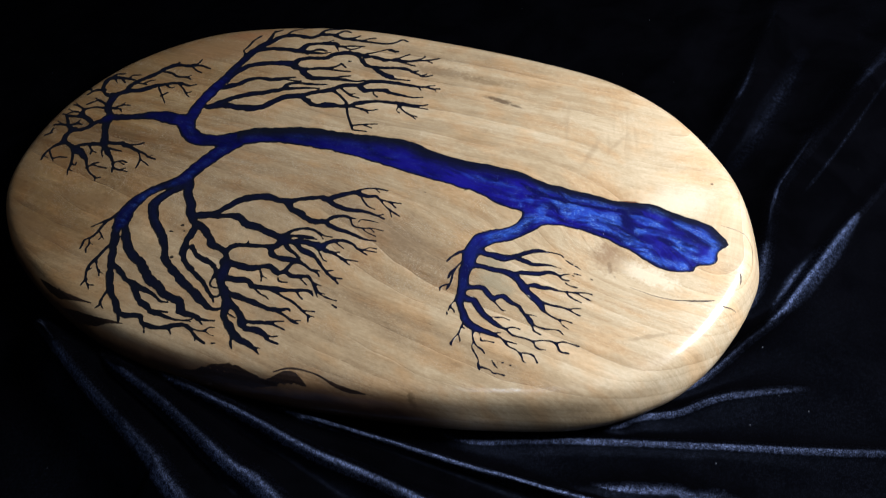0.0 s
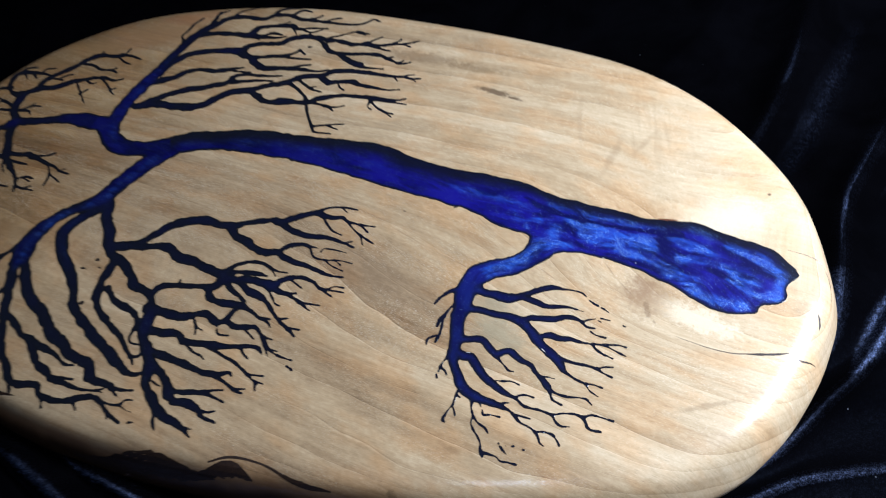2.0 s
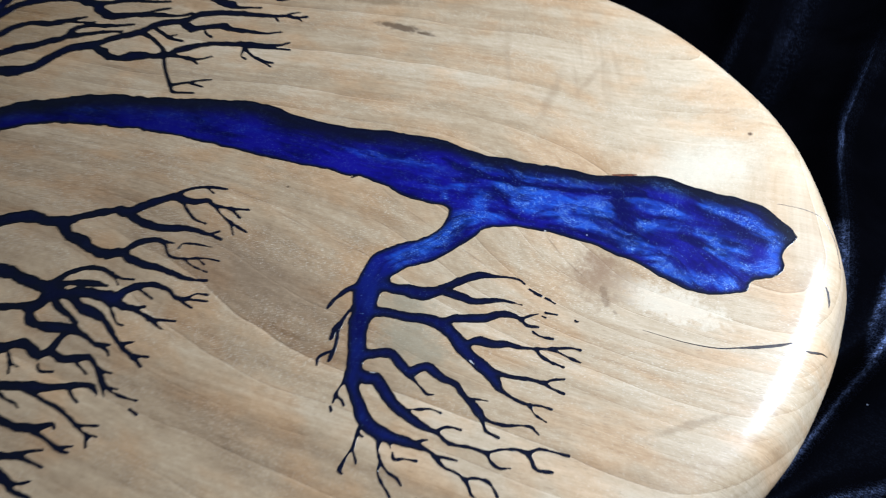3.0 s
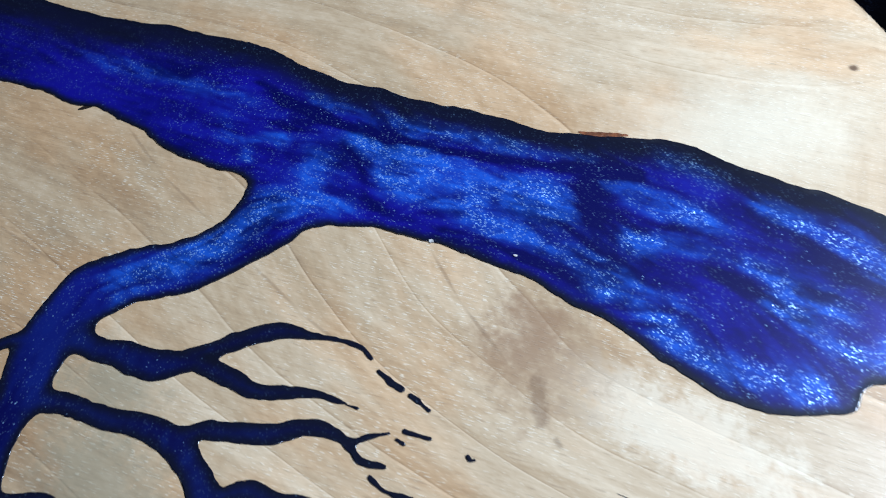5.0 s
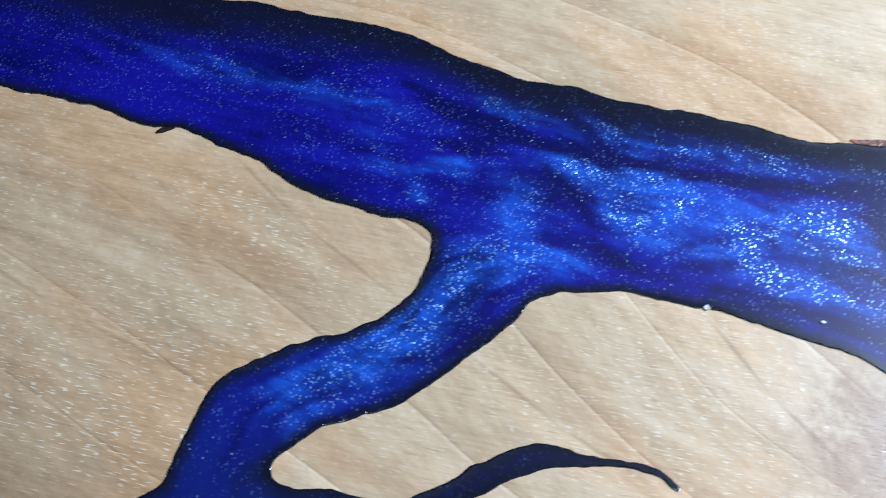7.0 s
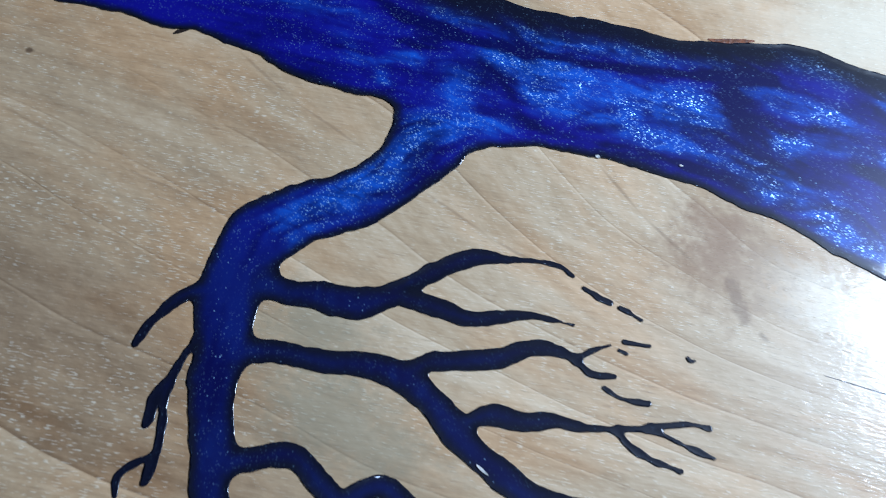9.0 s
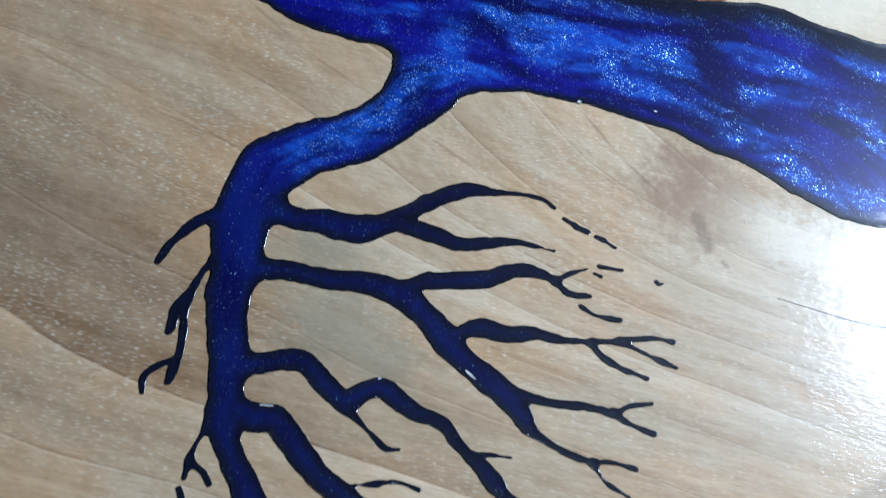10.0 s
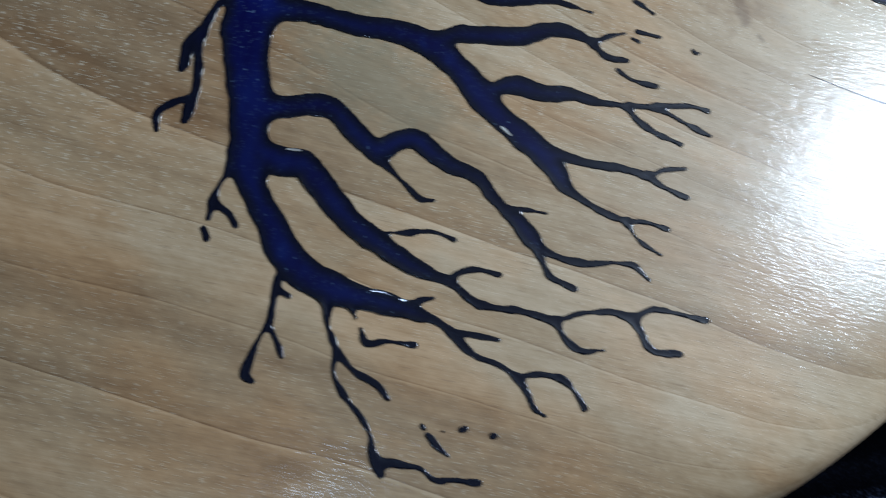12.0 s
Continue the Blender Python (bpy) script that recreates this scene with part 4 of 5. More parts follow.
twig([(-320.4, 63.7, 4), (-328.6, 62.3, 3.3), (-331.9, 60, 3.4), (-334.4, 54.2, 2.3)])
twig([(-331.9, 60, 1.8), (-343.1, 65.7, 3.6)])
branch([(-296.7, 40.6, 4.5), (-304.9, 39.7, 2.7), (-311.4, 39.1, 2.9), (-317.4, 36.2, 3), (-320.5, 33, 4.9), (-319.9, 26.3, 5.7), (-320.5, 24.5, 4.9)])
twig([(-303.7, 45.1, 3), (-315.5, 48.7, 2.6), (-318.6, 46.3, 2.6), (-323.5, 41, 2.6)])
twig([(-315.5, 48.7, 1.7), (-321, 51.1, 1.4)])
twig([(-320.5, 33, 2.1), (-330.9, 37, 2), (-338.9, 37.7, 2.1)])
twig([(-330.9, 37, 1.1), (-338.3, 41.3, 0.9)])
twig([(-320.5, 28.7, 2.7), (-330.9, 28.4, 2.5), (-335.3, 23.4, 2.6), (-340.2, 23.8, 2.1)])
twig([(-330.9, 28.4, 1.4), (-339.6, 31.6, 1.2)])
twig([(-294.4, 40.3, 3.9), (-287.8, 46, 2.4), (-284.3, 48.4, 1.9), (-277.9, 49, 1.8)])
twig([(-292.6, 41.5, 3.6), (-285.1, 42.3, 2.3), (-280.6, 39.1, 1.3)])
twig([(-286.6, 47.1, 1.9), (-285.3, 51.7, 1.4)])
branch([(-285.1, 25.6, 8.3), (-293.8, 21.1, 7.5), (-297.3, 17, 6.6), (-299.7, 11.6, 5.6), (-306.1, 6.9, 5.5), (-312.4, 4.7, 7.6), (-313.1, -2.7, 5.3), (-310.9, -10.2, 5.7)])
twig([(-298.4, 18.4, 3.8), (-308.7, 22.8, 4.8), (-317.5, 25.1, 3.7)])
twig([(-317.5, 25.1, 4.7), (-325.9, 22.5, 3.3), (-334, 21.9, 3.8)])
twig([(-312.4, 4.7, 3.6), (-321.2, 10.2, 3.5), (-328.4, 17, 2.7), (-334, 21.9, 2.1)])
twig([(-321.2, 10.2, 3.6), (-329, 9.4, 2.8), (-337.3, 8.1, 2.6)])
twig([(-329.6, 10.2, 1.3), (-337.2, 13.1, 1)])
twig([(-319.4, 10.5, 2.9), (-313.5, 14.3, 2.8), (-308.3, 13.8, 2)])
twig([(-315.2, 13.9, 2.3), (-314.6, 19, 1.9)])
branch([(-283.9, 25.8, 6.8), (-283, 18.6, 7.5), (-277.2, 9.4, 6.2), (-271.5, 1.2, 7.6), (-265.8, -6, 6), (-258, -11.9, 4.8), (-249.8, -17.5, 3.3), (-241.8, -24.5, 2.1), (-235.8, -34, 1.5)])
twig([(-265.6, -2.1, 4.9), (-256.8, -0.8, 4.9), (-249.2, 0.1, 5.3), (-240.2, -1.6, 3.4), (-228.2, -4.9, 2.7), (-221, -6.2, 1.9), (-214.5, -9.2, 1.9), (-205.9, -10.1, 1.4)])
twig([(-244.4, -0.3, 2.5), (-234, 2.9, 2.1), (-230, 6.1, 1.7)])
twig([(-228.2, -4.9, 1.5), (-221, -12.2, 1.6), (-218, -18.8, 2), (-217, -24.4, 1.4)])
twig([(-220.1, -13.4, 1.5), (-213.1, -16.2, 1.4), (-207.8, -18.6, 1.1)])
twig([(-214.5, -9.2, 1.6), (-211.7, -6.3, 1.2)])
twig([(-241.8, -24.5, 2.5), (-240.6, -22, 2.1), (-236.2, -19.5, 1.9), (-229.5, -20.1, 1.4)])
twig([(-238.4, -20.8, 1.2), (-230.3, -23.2, 0.9)])
twig([(-238, -29.5, 2.1), (-231.3, -30, 1.8), (-222.1, -30, 1.4)])
twig([(-230.3, -29.8, 1.6), (-226.4, -26.7, 1.2)])
twig([(-261, -8, 3), (-250.8, -8.7, 2.2), (-244.4, -8.7, 1.5)])
twig([(-263.8, -8.6, 3.9), (-262.4, -14.4, 1.9), (-257.3, -19.3, 1)])
twig([(-269.1, -6, 4.8), (-278.4, -6.6, 4.2), (-286.2, -9.2, 3.5), (-293, -13.1, 3.5)])
twig([(-280.7, -9.5, 2), (-273.3, -14.7, 1.6), (-267.9, -15.7, 1.4)])
twig([(-273.8, -14.1, 1.8), (-271.8, -18.9, 1.4)])
branch([(-310.9, -10.2, 4.6), (-299.2, -13.8, 5.1), (-289.8, -17, 7.2), (-280.1, -20.9, 6.5), (-271.6, -25.7, 3.3), (-264, -33.5, 1.9), (-256.9, -39.1, 1.9), (-250.3, -41.9, 1.6), (-245.8, -43.6, 1.8), (-242.1, -42, 1.6)])
twig([(-247.8, -42.7, 1.1), (-244.5, -46.9, 1.1)])
twig([(-263, -34.8, 2.5), (-260.6, -29, 2.1), (-256.2, -26.5, 1.7)])
twig([(-259.6, -30.3, 1.8), (-250.7, -31.1, 1.4), (-244.4, -31, 1.5)])
twig([(-292.1, -18.3, 3.1), (-284.7, -28.8, 2.6), (-280.7, -36.8, 2.1), (-278.8, -42.2, 2), (-275.3, -47.2, 1.2)])
twig([(-281.7, -34.1, 1.8), (-276.8, -34.4, 1.7), (-277.8, -31.6, 1.1)])
twig([(-278.7, -40.7, 1.3), (-274, -41.8, 1)])
branch([(-309.8, -11.5, 5.5), (-315.1, -18.9, 3.7), (-316.9, -24.8, 2.7), (-316.5, -30.8, 2.6), (-314.9, -36.5, 1.6)])
twig([(-316.3, -23.1, 1.6), (-309.6, -29.3, 1.4), (-304.6, -32, 1.9), (-299.5, -29.3, 2.1), (-291.8, -28.2, 1.6)])
twig([(-306.2, -31.6, 1), (-301.3, -35.7, 1)])
twig([(-315.9, -31.4, 1.3), (-309.7, -33.1, 1)])
twig([(-336.3, -7, 2.3), (-331.6, -2.4, 2)])
twig([(-332.8, -2.6, 1.9), (-334.1, 2.9, 1.9)])
branch([(-144, 27, 17), (-149.5, 17, 16.6), (-155, 5.8, 16.4), (-158.8, -4.6, 15.6), (-162.4, -16, 14.6), (-167, -28.5, 13.6), (-179, -38.6, 10.4), (-187, -48.6, 11.5), (-191, -60.5, 13), (-191.2, -74, 15), (-188.8, -82.5, 14.4), (-186.4, -92, 7.9), (-180.5, -102.8, 6.9), (-172.8, -115.7, 6.6), (-164.5, -127.9, 5.9), (-158.3, -137.4, 5.5), (-150.1, -146.1, 4.9), (-141.7, -151.6, 4.4), (-135.8, -157.6, 3.9), (-128.1, -159.5, 4), (-121.5, -157.9, 4), (-115.2, -157.2, 3.6), (-110.2, -161.6, 3.8), (-103, -162.5, 3.5), (-93.8, -161.1, 3.3), (-88.1, -158.6, 4.1), (-82.6, -155.6, 4), (-76.7, -154.9, 3), (-70.5, -157, 2.3), (-65.1, -160.3, 2.3), (-59.1, -162.3, 2.3), (-55.1, -163.4, 1.5)])
twig([(-134.3, -158.2, 2.8), (-130.2, -164.5, 1.9)])
twig([(-107.3, -163.6, 2.3), (-105.1, -167.4, 1.4)])
twig([(-88.4, -159.6, 1.6), (-83.7, -163.9, 1.2)])
twig([(-64.6, -161.1, 1.3), (-63.2, -163.4, 1.1)])
twig([(-75.6, -155.1, 1.7), (-67.9, -155.8, 1.3), (-61.2, -154.9, 1.5), (-58.7, -151.3, 1.3), (-54.6, -150.2, 1)])
twig([(-60.4, -154.7, 1), (-55.6, -156.2, 0.8), (-51.7, -156.5, 0.6)])
twig([(-50.2, -162.1, 1.3), (-47.7, -161.4, 1.3)])
branch([(-194.1, -69.7, 5.9), (-198.3, -77.3, 3.6), (-201.5, -84.6, 2.9), (-202.2, -91.1, 2.7), (-202, -97.4, 2.4), (-203.5, -102.7, 2.1), (-207.3, -106.8, 2.1), (-205.6, -112.5, 1.9), (-205, -115.3, 1.6)])
twig([(-202.3, -83.5, 2.9), (-207.2, -88.6, 1.8), (-211, -93.4, 1.4)])
twig([(-202.2, -94.9, 1.3), (-195.7, -99.4, 1.2), (-195.7, -103.1, 1.3)])
twig([(-195.7, -99.4, 0.9), (-191.4, -102, 0.6)])
twig([(-204.6, -104.3, 1.5), (-200.6, -109.3, 1.5), (-200.2, -114.1, 1.5), (-197.4, -117.5, 1)])
twig([(-201.4, -108.3, 1.1), (-197.3, -109.1, 0.8)])
branch([(-180.5, -102.8, 4.8), (-183.2, -109.6, 3.4), (-184, -115.8, 3.3), (-184.9, -121.9, 3.3), (-185.7, -127.9, 2.5), (-183.6, -134.2, 1.9), (-179.3, -140.3, 1.4), (-175.1, -143.5, 1.1), (-169.7, -143.2, 1.1)])
twig([(-179.3, -140.3, 1.9), (-180.1, -144.2, 1.5), (-180, -145.8, 1.2)])
twig([(-175.1, -143.5, 1.1), (-171, -147.3, 0.9)])
twig([(-183.9, -121.6, 1.8), (-178.5, -127.1, 1.3), (-174.1, -130.5, 1.2), (-169.5, -131.5, 0.9)])
twig([(-174.9, -129.6, 1), (-171.2, -134.2, 0.9)])
twig([(-184.1, -132, 2), (-182, -129.8, 1.3)])
branch([(-154, -141.7, 4.2), (-154.9, -148.4, 2.3), (-154.5, -153.9, 2.2), (-153.4, -157, 1.7), (-156, -159.8, 1.1)])
twig([(-153, -156, 1), (-148.8, -158.8, 0.8)])
branch([(-190.6, -80.5, 8.7), (-183.7, -85, 7.9), (-174, -95, 7.2), (-164.5, -104.6, 7.6), (-154.4, -110.8, 7.6), (-144.3, -115.6, 7.5), (-135.8, -121.3, 6.5), (-128.3, -126.5, 7.4), (-119.3, -129.5, 7.5), (-110.9, -134.2, 6.7), (-100.5, -136.7, 7.2), (-92.8, -138.2, 6.3), (-88.2, -143.6, 6.9), (-81.7, -145.9, 5.3), (-74.3, -145.8, 4), (-70.1, -147.1, 2.7), (-64.2, -146.5, 1.9), (-57.8, -145.2, 1.2)])
twig([(-71.7, -146.1, 2.3), (-67.9, -149, 1.5), (-64.9, -150.6, 0.8)])
branch([(-167.1, -121.8, 5.2), (-155.2, -126.5, 4.1), (-147.5, -131.7, 4.2), (-139.3, -133.4, 4.9), (-132.7, -138.7, 4.8), (-125.7, -144.7, 4.7), (-115.5, -148.1, 4.9), (-108.2, -151.2, 3.8), (-100, -152, 3.2), (-92, -152.8, 2.3), (-84.9, -152.3, 2), (-78.6, -150.5, 1.5), (-75, -148.5, 1)])
twig([(-140, -132.5, 3.6), (-126.8, -135.9, 4.1), (-118, -137.3, 3.1), (-112, -139.9, 2), (-107.2, -141.7, 1.9), (-101.3, -140.6, 1)])
twig([(-110.9, -151, 2), (-104.2, -149.6, 1.5), (-96.4, -148.5, 1)])
twig([(-78.6, -150.5, 1.1), (-74.5, -150.9, 0.9)])
branch([(-160.5, -33.5, 9), (-166, -40, 9.4), (-170.8, -46.8, 9.6), (-173.4, -56, 9.8), (-168.1, -66.6, 9), (-160, -74.6, 7.8), (-152.4, -80.4, 7.4), (-143.9, -87.1, 6.8), (-136.7, -94.2, 6.3), (-129.8, -104.1, 6), (-120.5, -111.4, 5.8), (-110.9, -116.1, 5.9), (-102.7, -120.6, 6.7), (-93.1, -125, 6.2), (-85.8, -128.3, 6.1), (-78.1, -132.5, 5.7), (-68.1, -136.5, 3.5), (-61.1, -136, 2.6), (-57.9, -132.6, 1.6)])
branch([(-161.5, -22, 9), (-155.5, -32, 9), (-150.4, -40.8, 7.6), (-142.3, -48.7, 7.4), (-134, -59.5, 8.2), (-126.2, -67, 6.8), (-115.8, -70.5, 6.5), (-106.2, -77.1, 6), (-100, -82.7, 6.3), (-90.7, -84.9, 5.9), (-83.8, -87.7, 5), (-80.1, -93.6, 6.5), (-76.5, -101.1, 8.9), (-74.6, -109, 8.6), (-70.2, -116, 6.5), (-63.2, -121, 5.6), (-59, -126.1, 6.9), (-55.7, -133, 7.3), (-53.4, -139.9, 5.7), (-45.8, -145.2, 5.3), (-39.2, -150.6, 6), (-30.9, -154.4, 5.5), (-23.4, -155.5, 4), (-17.7, -157.5, 2.3), (-12.7, -160.1, 1.1)])
twig([(-38.8, -152.9, 3), (-36.5, -158.3, 2.1), (-33.7, -161.6, 1.2)])
twig([(-19.5, -156.7, 1.7), (-14, -156, 0.9)])
branch([(-57.6, -128.3, 5.1), (-49.6, -131.2, 4.9), (-42.1, -135.7, 5.4), (-37.3, -141.3, 5.3), (-30.8, -144.4, 5.1), (-23.3, -143.7, 4.8), (-16.3, -145.5, 3.5), (-11.5, -148.4, 2), (-3.3, -149.3, 1.3)])
twig([(-36.2, -140, 3.9), (-28.7, -138.4, 3.4), (-18.5, -136, 2.8), (-11.1, -136.8, 1.3), (-4.6, -137.8, 0.9)])
twig([(-18.7, -135.5, 2), (-13.3, -133, 1.2), (-8.5, -131.6, 1)])
twig([(-17.7, -145.4, 1.8), (-10.9, -145.4, 1.4), (-6.5, -143.6, 1)])
twig([(-53.8, -136, 1.7), (-47.6, -138.3, 1.3), (-43.6, -138.7, 0.9)])
branch([(-123.6, -69.4, 7.2), (-122.5, -78.4, 7.1), (-121.1, -87.1, 5.6), (-117, -97.8, 5.3), (-110.3, -104.7, 4.1), (-101.7, -109.7, 4.6), (-92.7, -113.9, 3.8), (-85.4, -117.4, 2.8), (-77.5, -123.4, 2.4), (-71.7, -127, 2), (-67.6, -131.1, 1)])
twig([(-71.7, -127, 1.6), (-67.5, -125.9, 1.7), (-66, -122.8, 1.4), (-61.9, -126.9, 1)])
branch([(-114.5, -88.9, 4.2), (-105.6, -95.9, 4.3), (-97.7, -98.4, 4.8), (-88.6, -100.5, 4.5), (-82.5, -104.5, 2.6), (-80.6, -110.6, 2.1), (-80.2, -116, 1.7), (-76.6, -119.3, 1.4), (-70.5, -118.7, 1.6)])
twig([(-82.1, -104.4, 2), (-77, -105.2, 1.5)])
twig([(-80.6, -110.6, 1.6), (-74.6, -110.6, 1.5)])
branch([(-132.3, -60.4, 8), (-122.1, -56.5, 6.7), (-114.1, -51.9, 5.4), (-109.8, -45.7, 6.1), (-104.2, -37.1, 7.6), (-94.7, -30.2, 6.8), (-83.6, -26.1, 6.5), (-72.3, -27.2, 6.1), (-61.8, -27.1, 6.5), (-55.8, -33.2, 6), (-47.2, -34.8, 5.9), (-40.1, -38.6, 4.7), (-31.5, -40.7, 5.2), (-22.3, -38.9, 5.2), (-19.1, -40.5, 4.1), (-10.4, -43, 3.8), (-0.2, -44, 3.2), (10.6, -46.4, 2.6), (18.2, -47.3, 1.6), (25, -46.7, 1.4)])
branch([(-61.8, -27.1, 6.6), (-49.8, -20.2, 4.6), (-38.9, -16.2, 5.1), (-31.5, -15.6, 4.5), (-23.8, -10.5, 4.6), (-14.1, -4.2, 5.2), (-11.2, -2.8, 4.6), (-8.6, 0.4, 2), (-2.4, 3.3, 1.6), (4.7, 4.4, 1.6), (13.1, 4.5, 1.2)])
twig([(2.4, 3.8, 1.1), (7.1, 1.1, 0.8)])
twig([(-10.6, -4, 4.2), (-0.9, -5.4, 3.7), (5.8, -3.7, 3), (10.2, -5.8, 1.7), (19.4, -6.6, 1.5), (28.9, -6.1, 1.2)])
twig([(19.4, -6.6, 1), (26.2, -11.2, 1)])
twig([(10.2, -5.8, 1.4), (16.2, -10.6, 1.2), (22.8, -14.5, 1.5), (32.7, -18.7, 1)])
twig([(22.8, -14.5, 1.1), (27.1, -21.3, 0.9)])
twig([(-6.9, -5.6, 1.9), (-0.6, -11.7, 1.4), (4.6, -15.4, 1.3), (10.7, -16.9, 1.1)])
branch([(-32.4, -15.9, 3.1), (-24.1, -20.1, 4.3), (-15.8, -21.8, 4), (-8, -22.3, 4.2), (1.3, -21.2, 3.5), (11.4, -21.7, 1.7), (22.2, -24.4, 1.4)])
twig([(8.9, -21.7, 1.4), (14.3, -22.8, 1.2), (19.5, -20.2, 1.2)])
branch([(-23.2, -39.1, 4.3), (-17.9, -32.9, 3.7), (-9.6, -29.5, 3), (-3.9, -31.1, 1.4), (1.4, -37, 1.2), (8.9, -37.4, 1.4), (17.7, -35.7, 1.1), (26.3, -35.9, 1.1)])
twig([(-7.1, -29.5, 1.7), (0.5, -30, 1)])
twig([(8.9, -37.4, 1), (15.1, -40.5, 1), (23.1, -42.5, 0.8)])
twig([(15.5, -36.3, 0.7), (20, -38.7, 0.7)])
twig([(4, -32.1, 1.2), (5.1, -29.4, 0.9), (12.1, -28.8, 0.9), (19.6, -29.3, 0.8)])
branch([(-130.5, -60.6, 5.9), (-121.4, -57.6, 5.8), (-109.4, -55.1, 5.7), (-100.1, -52.7, 5.6), (-92.1, -52.6, 6.4), (-84, -57.3, 6.4), (-73.3, -57.6, 6.6), (-64.2, -60.1, 5.9), (-53.2, -61.4, 5.8), (-46.8, -63.9, 6.8), (-48, -70.7, 6), (-52.4, -73.6, 5.4)])
branch([(-47.9, -60, 4.3), (-42.5, -53.2, 3.7), (-34.5, -49.3, 3), (-27.3, -48.7, 2.2), (-21.3, -50.7, 2.1), (-15.7, -52.1, 1.4), (-9.5, -51.7, 1.1)])
twig([(-21.6, -50.2, 1.3), (-15.4, -55.6, 0.9)])
twig([(-44.1, -59.6, 3.5), (-32.8, -57.2, 3.5), (-25.7, -56.6, 2.8), (-20.6, -57, 1.4)])
branch([(-45.9, -65.4, 5.8), (-32.5, -62.5, 5.1), (-20.7, -61.6, 5.5), (-13.8, -62.7, 6.9), (-10.4, -57.8, 4.7), (-4.8, -54.5, 3.5), (1.7, -52.8, 2.8), (9.5, -54.2, 2), (14.1, -57, 1.5), (20.3, -57.1, 1.3), (29.9, -56.7, 1.1)])
twig([(20, -56.6, 1.4), (23.5, -53.9, 1.1), (28.6, -53.7, 1.1)])
twig([(14.3, -57.5, 1.2), (24.4, -61, 1)])
twig([(-4, -56.1, 1.4), (4, -59.7, 0.9)])
twig([(-13, -64.2, 4.6), (-4, -65.8, 3.2), (2.3, -64.1, 1.4)])
twig([(-3.2, -65.6, 2.4), (7.1, -69, 1.9), (13.4, -72.3, 1.4), (16.1, -73.2, 0.9)])
twig([(7.3, -69.5, 1.6), (13.2, -69, 1.3), (19.9, -68.4, 1.1)])
twig([(-15.6, -64.9, 2.1), (-9.7, -70.7, 1.3), (-6.3, -73.7, 1.1), (-3, -74.5, 1)])
branch([(-35, -64.3, 3.7), (-26.6, -69, 4.3), (-18.1, -71.3, 4.8), (-11.8, -74.1, 3.1), (-5.5, -79.1, 2.1), (1.8, -84.2, 1.7), (9.1, -87.6, 2.2), (14.4, -90.9, 1.3)])
twig([(1.1, -82.8, 1.6), (5.8, -80.9, 1.1)])
twig([(9.7, -86.9, 1.5), (15.5, -86.4, 1.3)])
twig([(-44.3, -65.6, 3.9), (-37.9, -70.9, 3.1), (-31.5, -73.7, 2.3), (-25.1, -76.6, 1.4)])
branch([(-85, -87.5, 6), (-82.7, -81, 5.6), (-77, -77.7, 4.8), (-67.8, -75.9, 4.1), (-58.7, -74.1, 4), (-51.6, -73.3, 4.3), (-49, -77.9, 4.2), (-42.4, -80.7, 4.6), (-32.5, -80.8, 4.8), (-25.6, -80.1, 4.1), (-17.2, -82.3, 2.4), (-11, -85, 1.9), (-4.5, -86.5, 1.8), (-1.8, -89, 0.8)])
twig([(-10.2, -84.8, 1.6), (-4.3, -84.2, 1)])
twig([(-25.3, -80.6, 4), (-28.3, -84.2, 3.4), (-29.3, -91.1, 4.3)])
twig([(-71.8, -75.2, 2.1), (-72.4, -72.4, 1.1)])
branch([(-80.1, -95.4, 7.4), (-71.2, -95.8, 6.2), (-63.2, -96.4, 5.9), (-54.3, -94.6, 5.6), (-46.6, -90.8, 5), (-40.4, -91.3, 4.3), (-33.8, -94.5, 4.5), (-28.8, -92, 4.2), (-23.1, -93.7, 4), (-16.3, -93, 4.2), (-10.1, -91.3, 2.9), (-4.4, -95.1, 1.6), (0.1, -99.1, 2.4), (5.2, -102.9, 1.3), (13.1, -104.9, 1.2), (20.2, -105.4, 0.9)])
twig([(3.3, -101.9, 1.2), (9.5, -102.3, 0.7)])
twig([(-15.8, -93.9, 1.3), (-10.5, -96.8, 1.3), (-7.3, -98.5, 0.8)])
twig([(-3.1, -95.8, 1.5), (3.2, -96.2, 1)])
twig([(0.1, -100.2, 1.2), (5.7, -106.4, 0.8)])
twig([(-49.5, -94.4, 1.7), (-44.9, -99.7, 1.3), (-42.6, -104.5, 0.9)])
twig([(-44.9, -99.7, 1.4), (-39.8, -101, 0.9)])
twig([(-33.2, -95.4, 1.7), (-29.3, -100.9, 1.1), (-22.9, -100.2, 0.8)])
branch([(-72.7, -109.6, 6.4), (-60.9, -108.5, 5.8), (-51.9, -107.1, 4.9), (-45.2, -110.1, 4.3), (-36.1, -109.2, 4.1), (-27.1, -108.2, 4.6), (-20.6, -107, 3.6), (-12.4, -104.7, 3.1), (-4, -102.9, 2.4), (0.9, -105.2, 1.3)])
twig([(-1, -102.6, 1.2), (2, -106.4, 0.8)])
twig([(-46.2, -110.9, 1.7), (-37.6, -114.9, 1.3), (-32.2, -116, 1.3), (-28.9, -117.7, 0.8)])
twig([(-28.6, -109.7, 2.2), (-19.9, -112.6, 1.8), (-11.9, -114.4, 1.7), (-3, -118.1, 1.7), (3.3, -121.3, 1.2), (8, -123.4, 1.2)])
twig([(0.2, -119.7, 1.2), (9.3, -118.1, 1)])
twig([(6, -122.1, 1.1), (11.2, -122.5, 0.9)])
twig([(6.9, -123.8, 1), (8.7, -127.2, 0.8)])
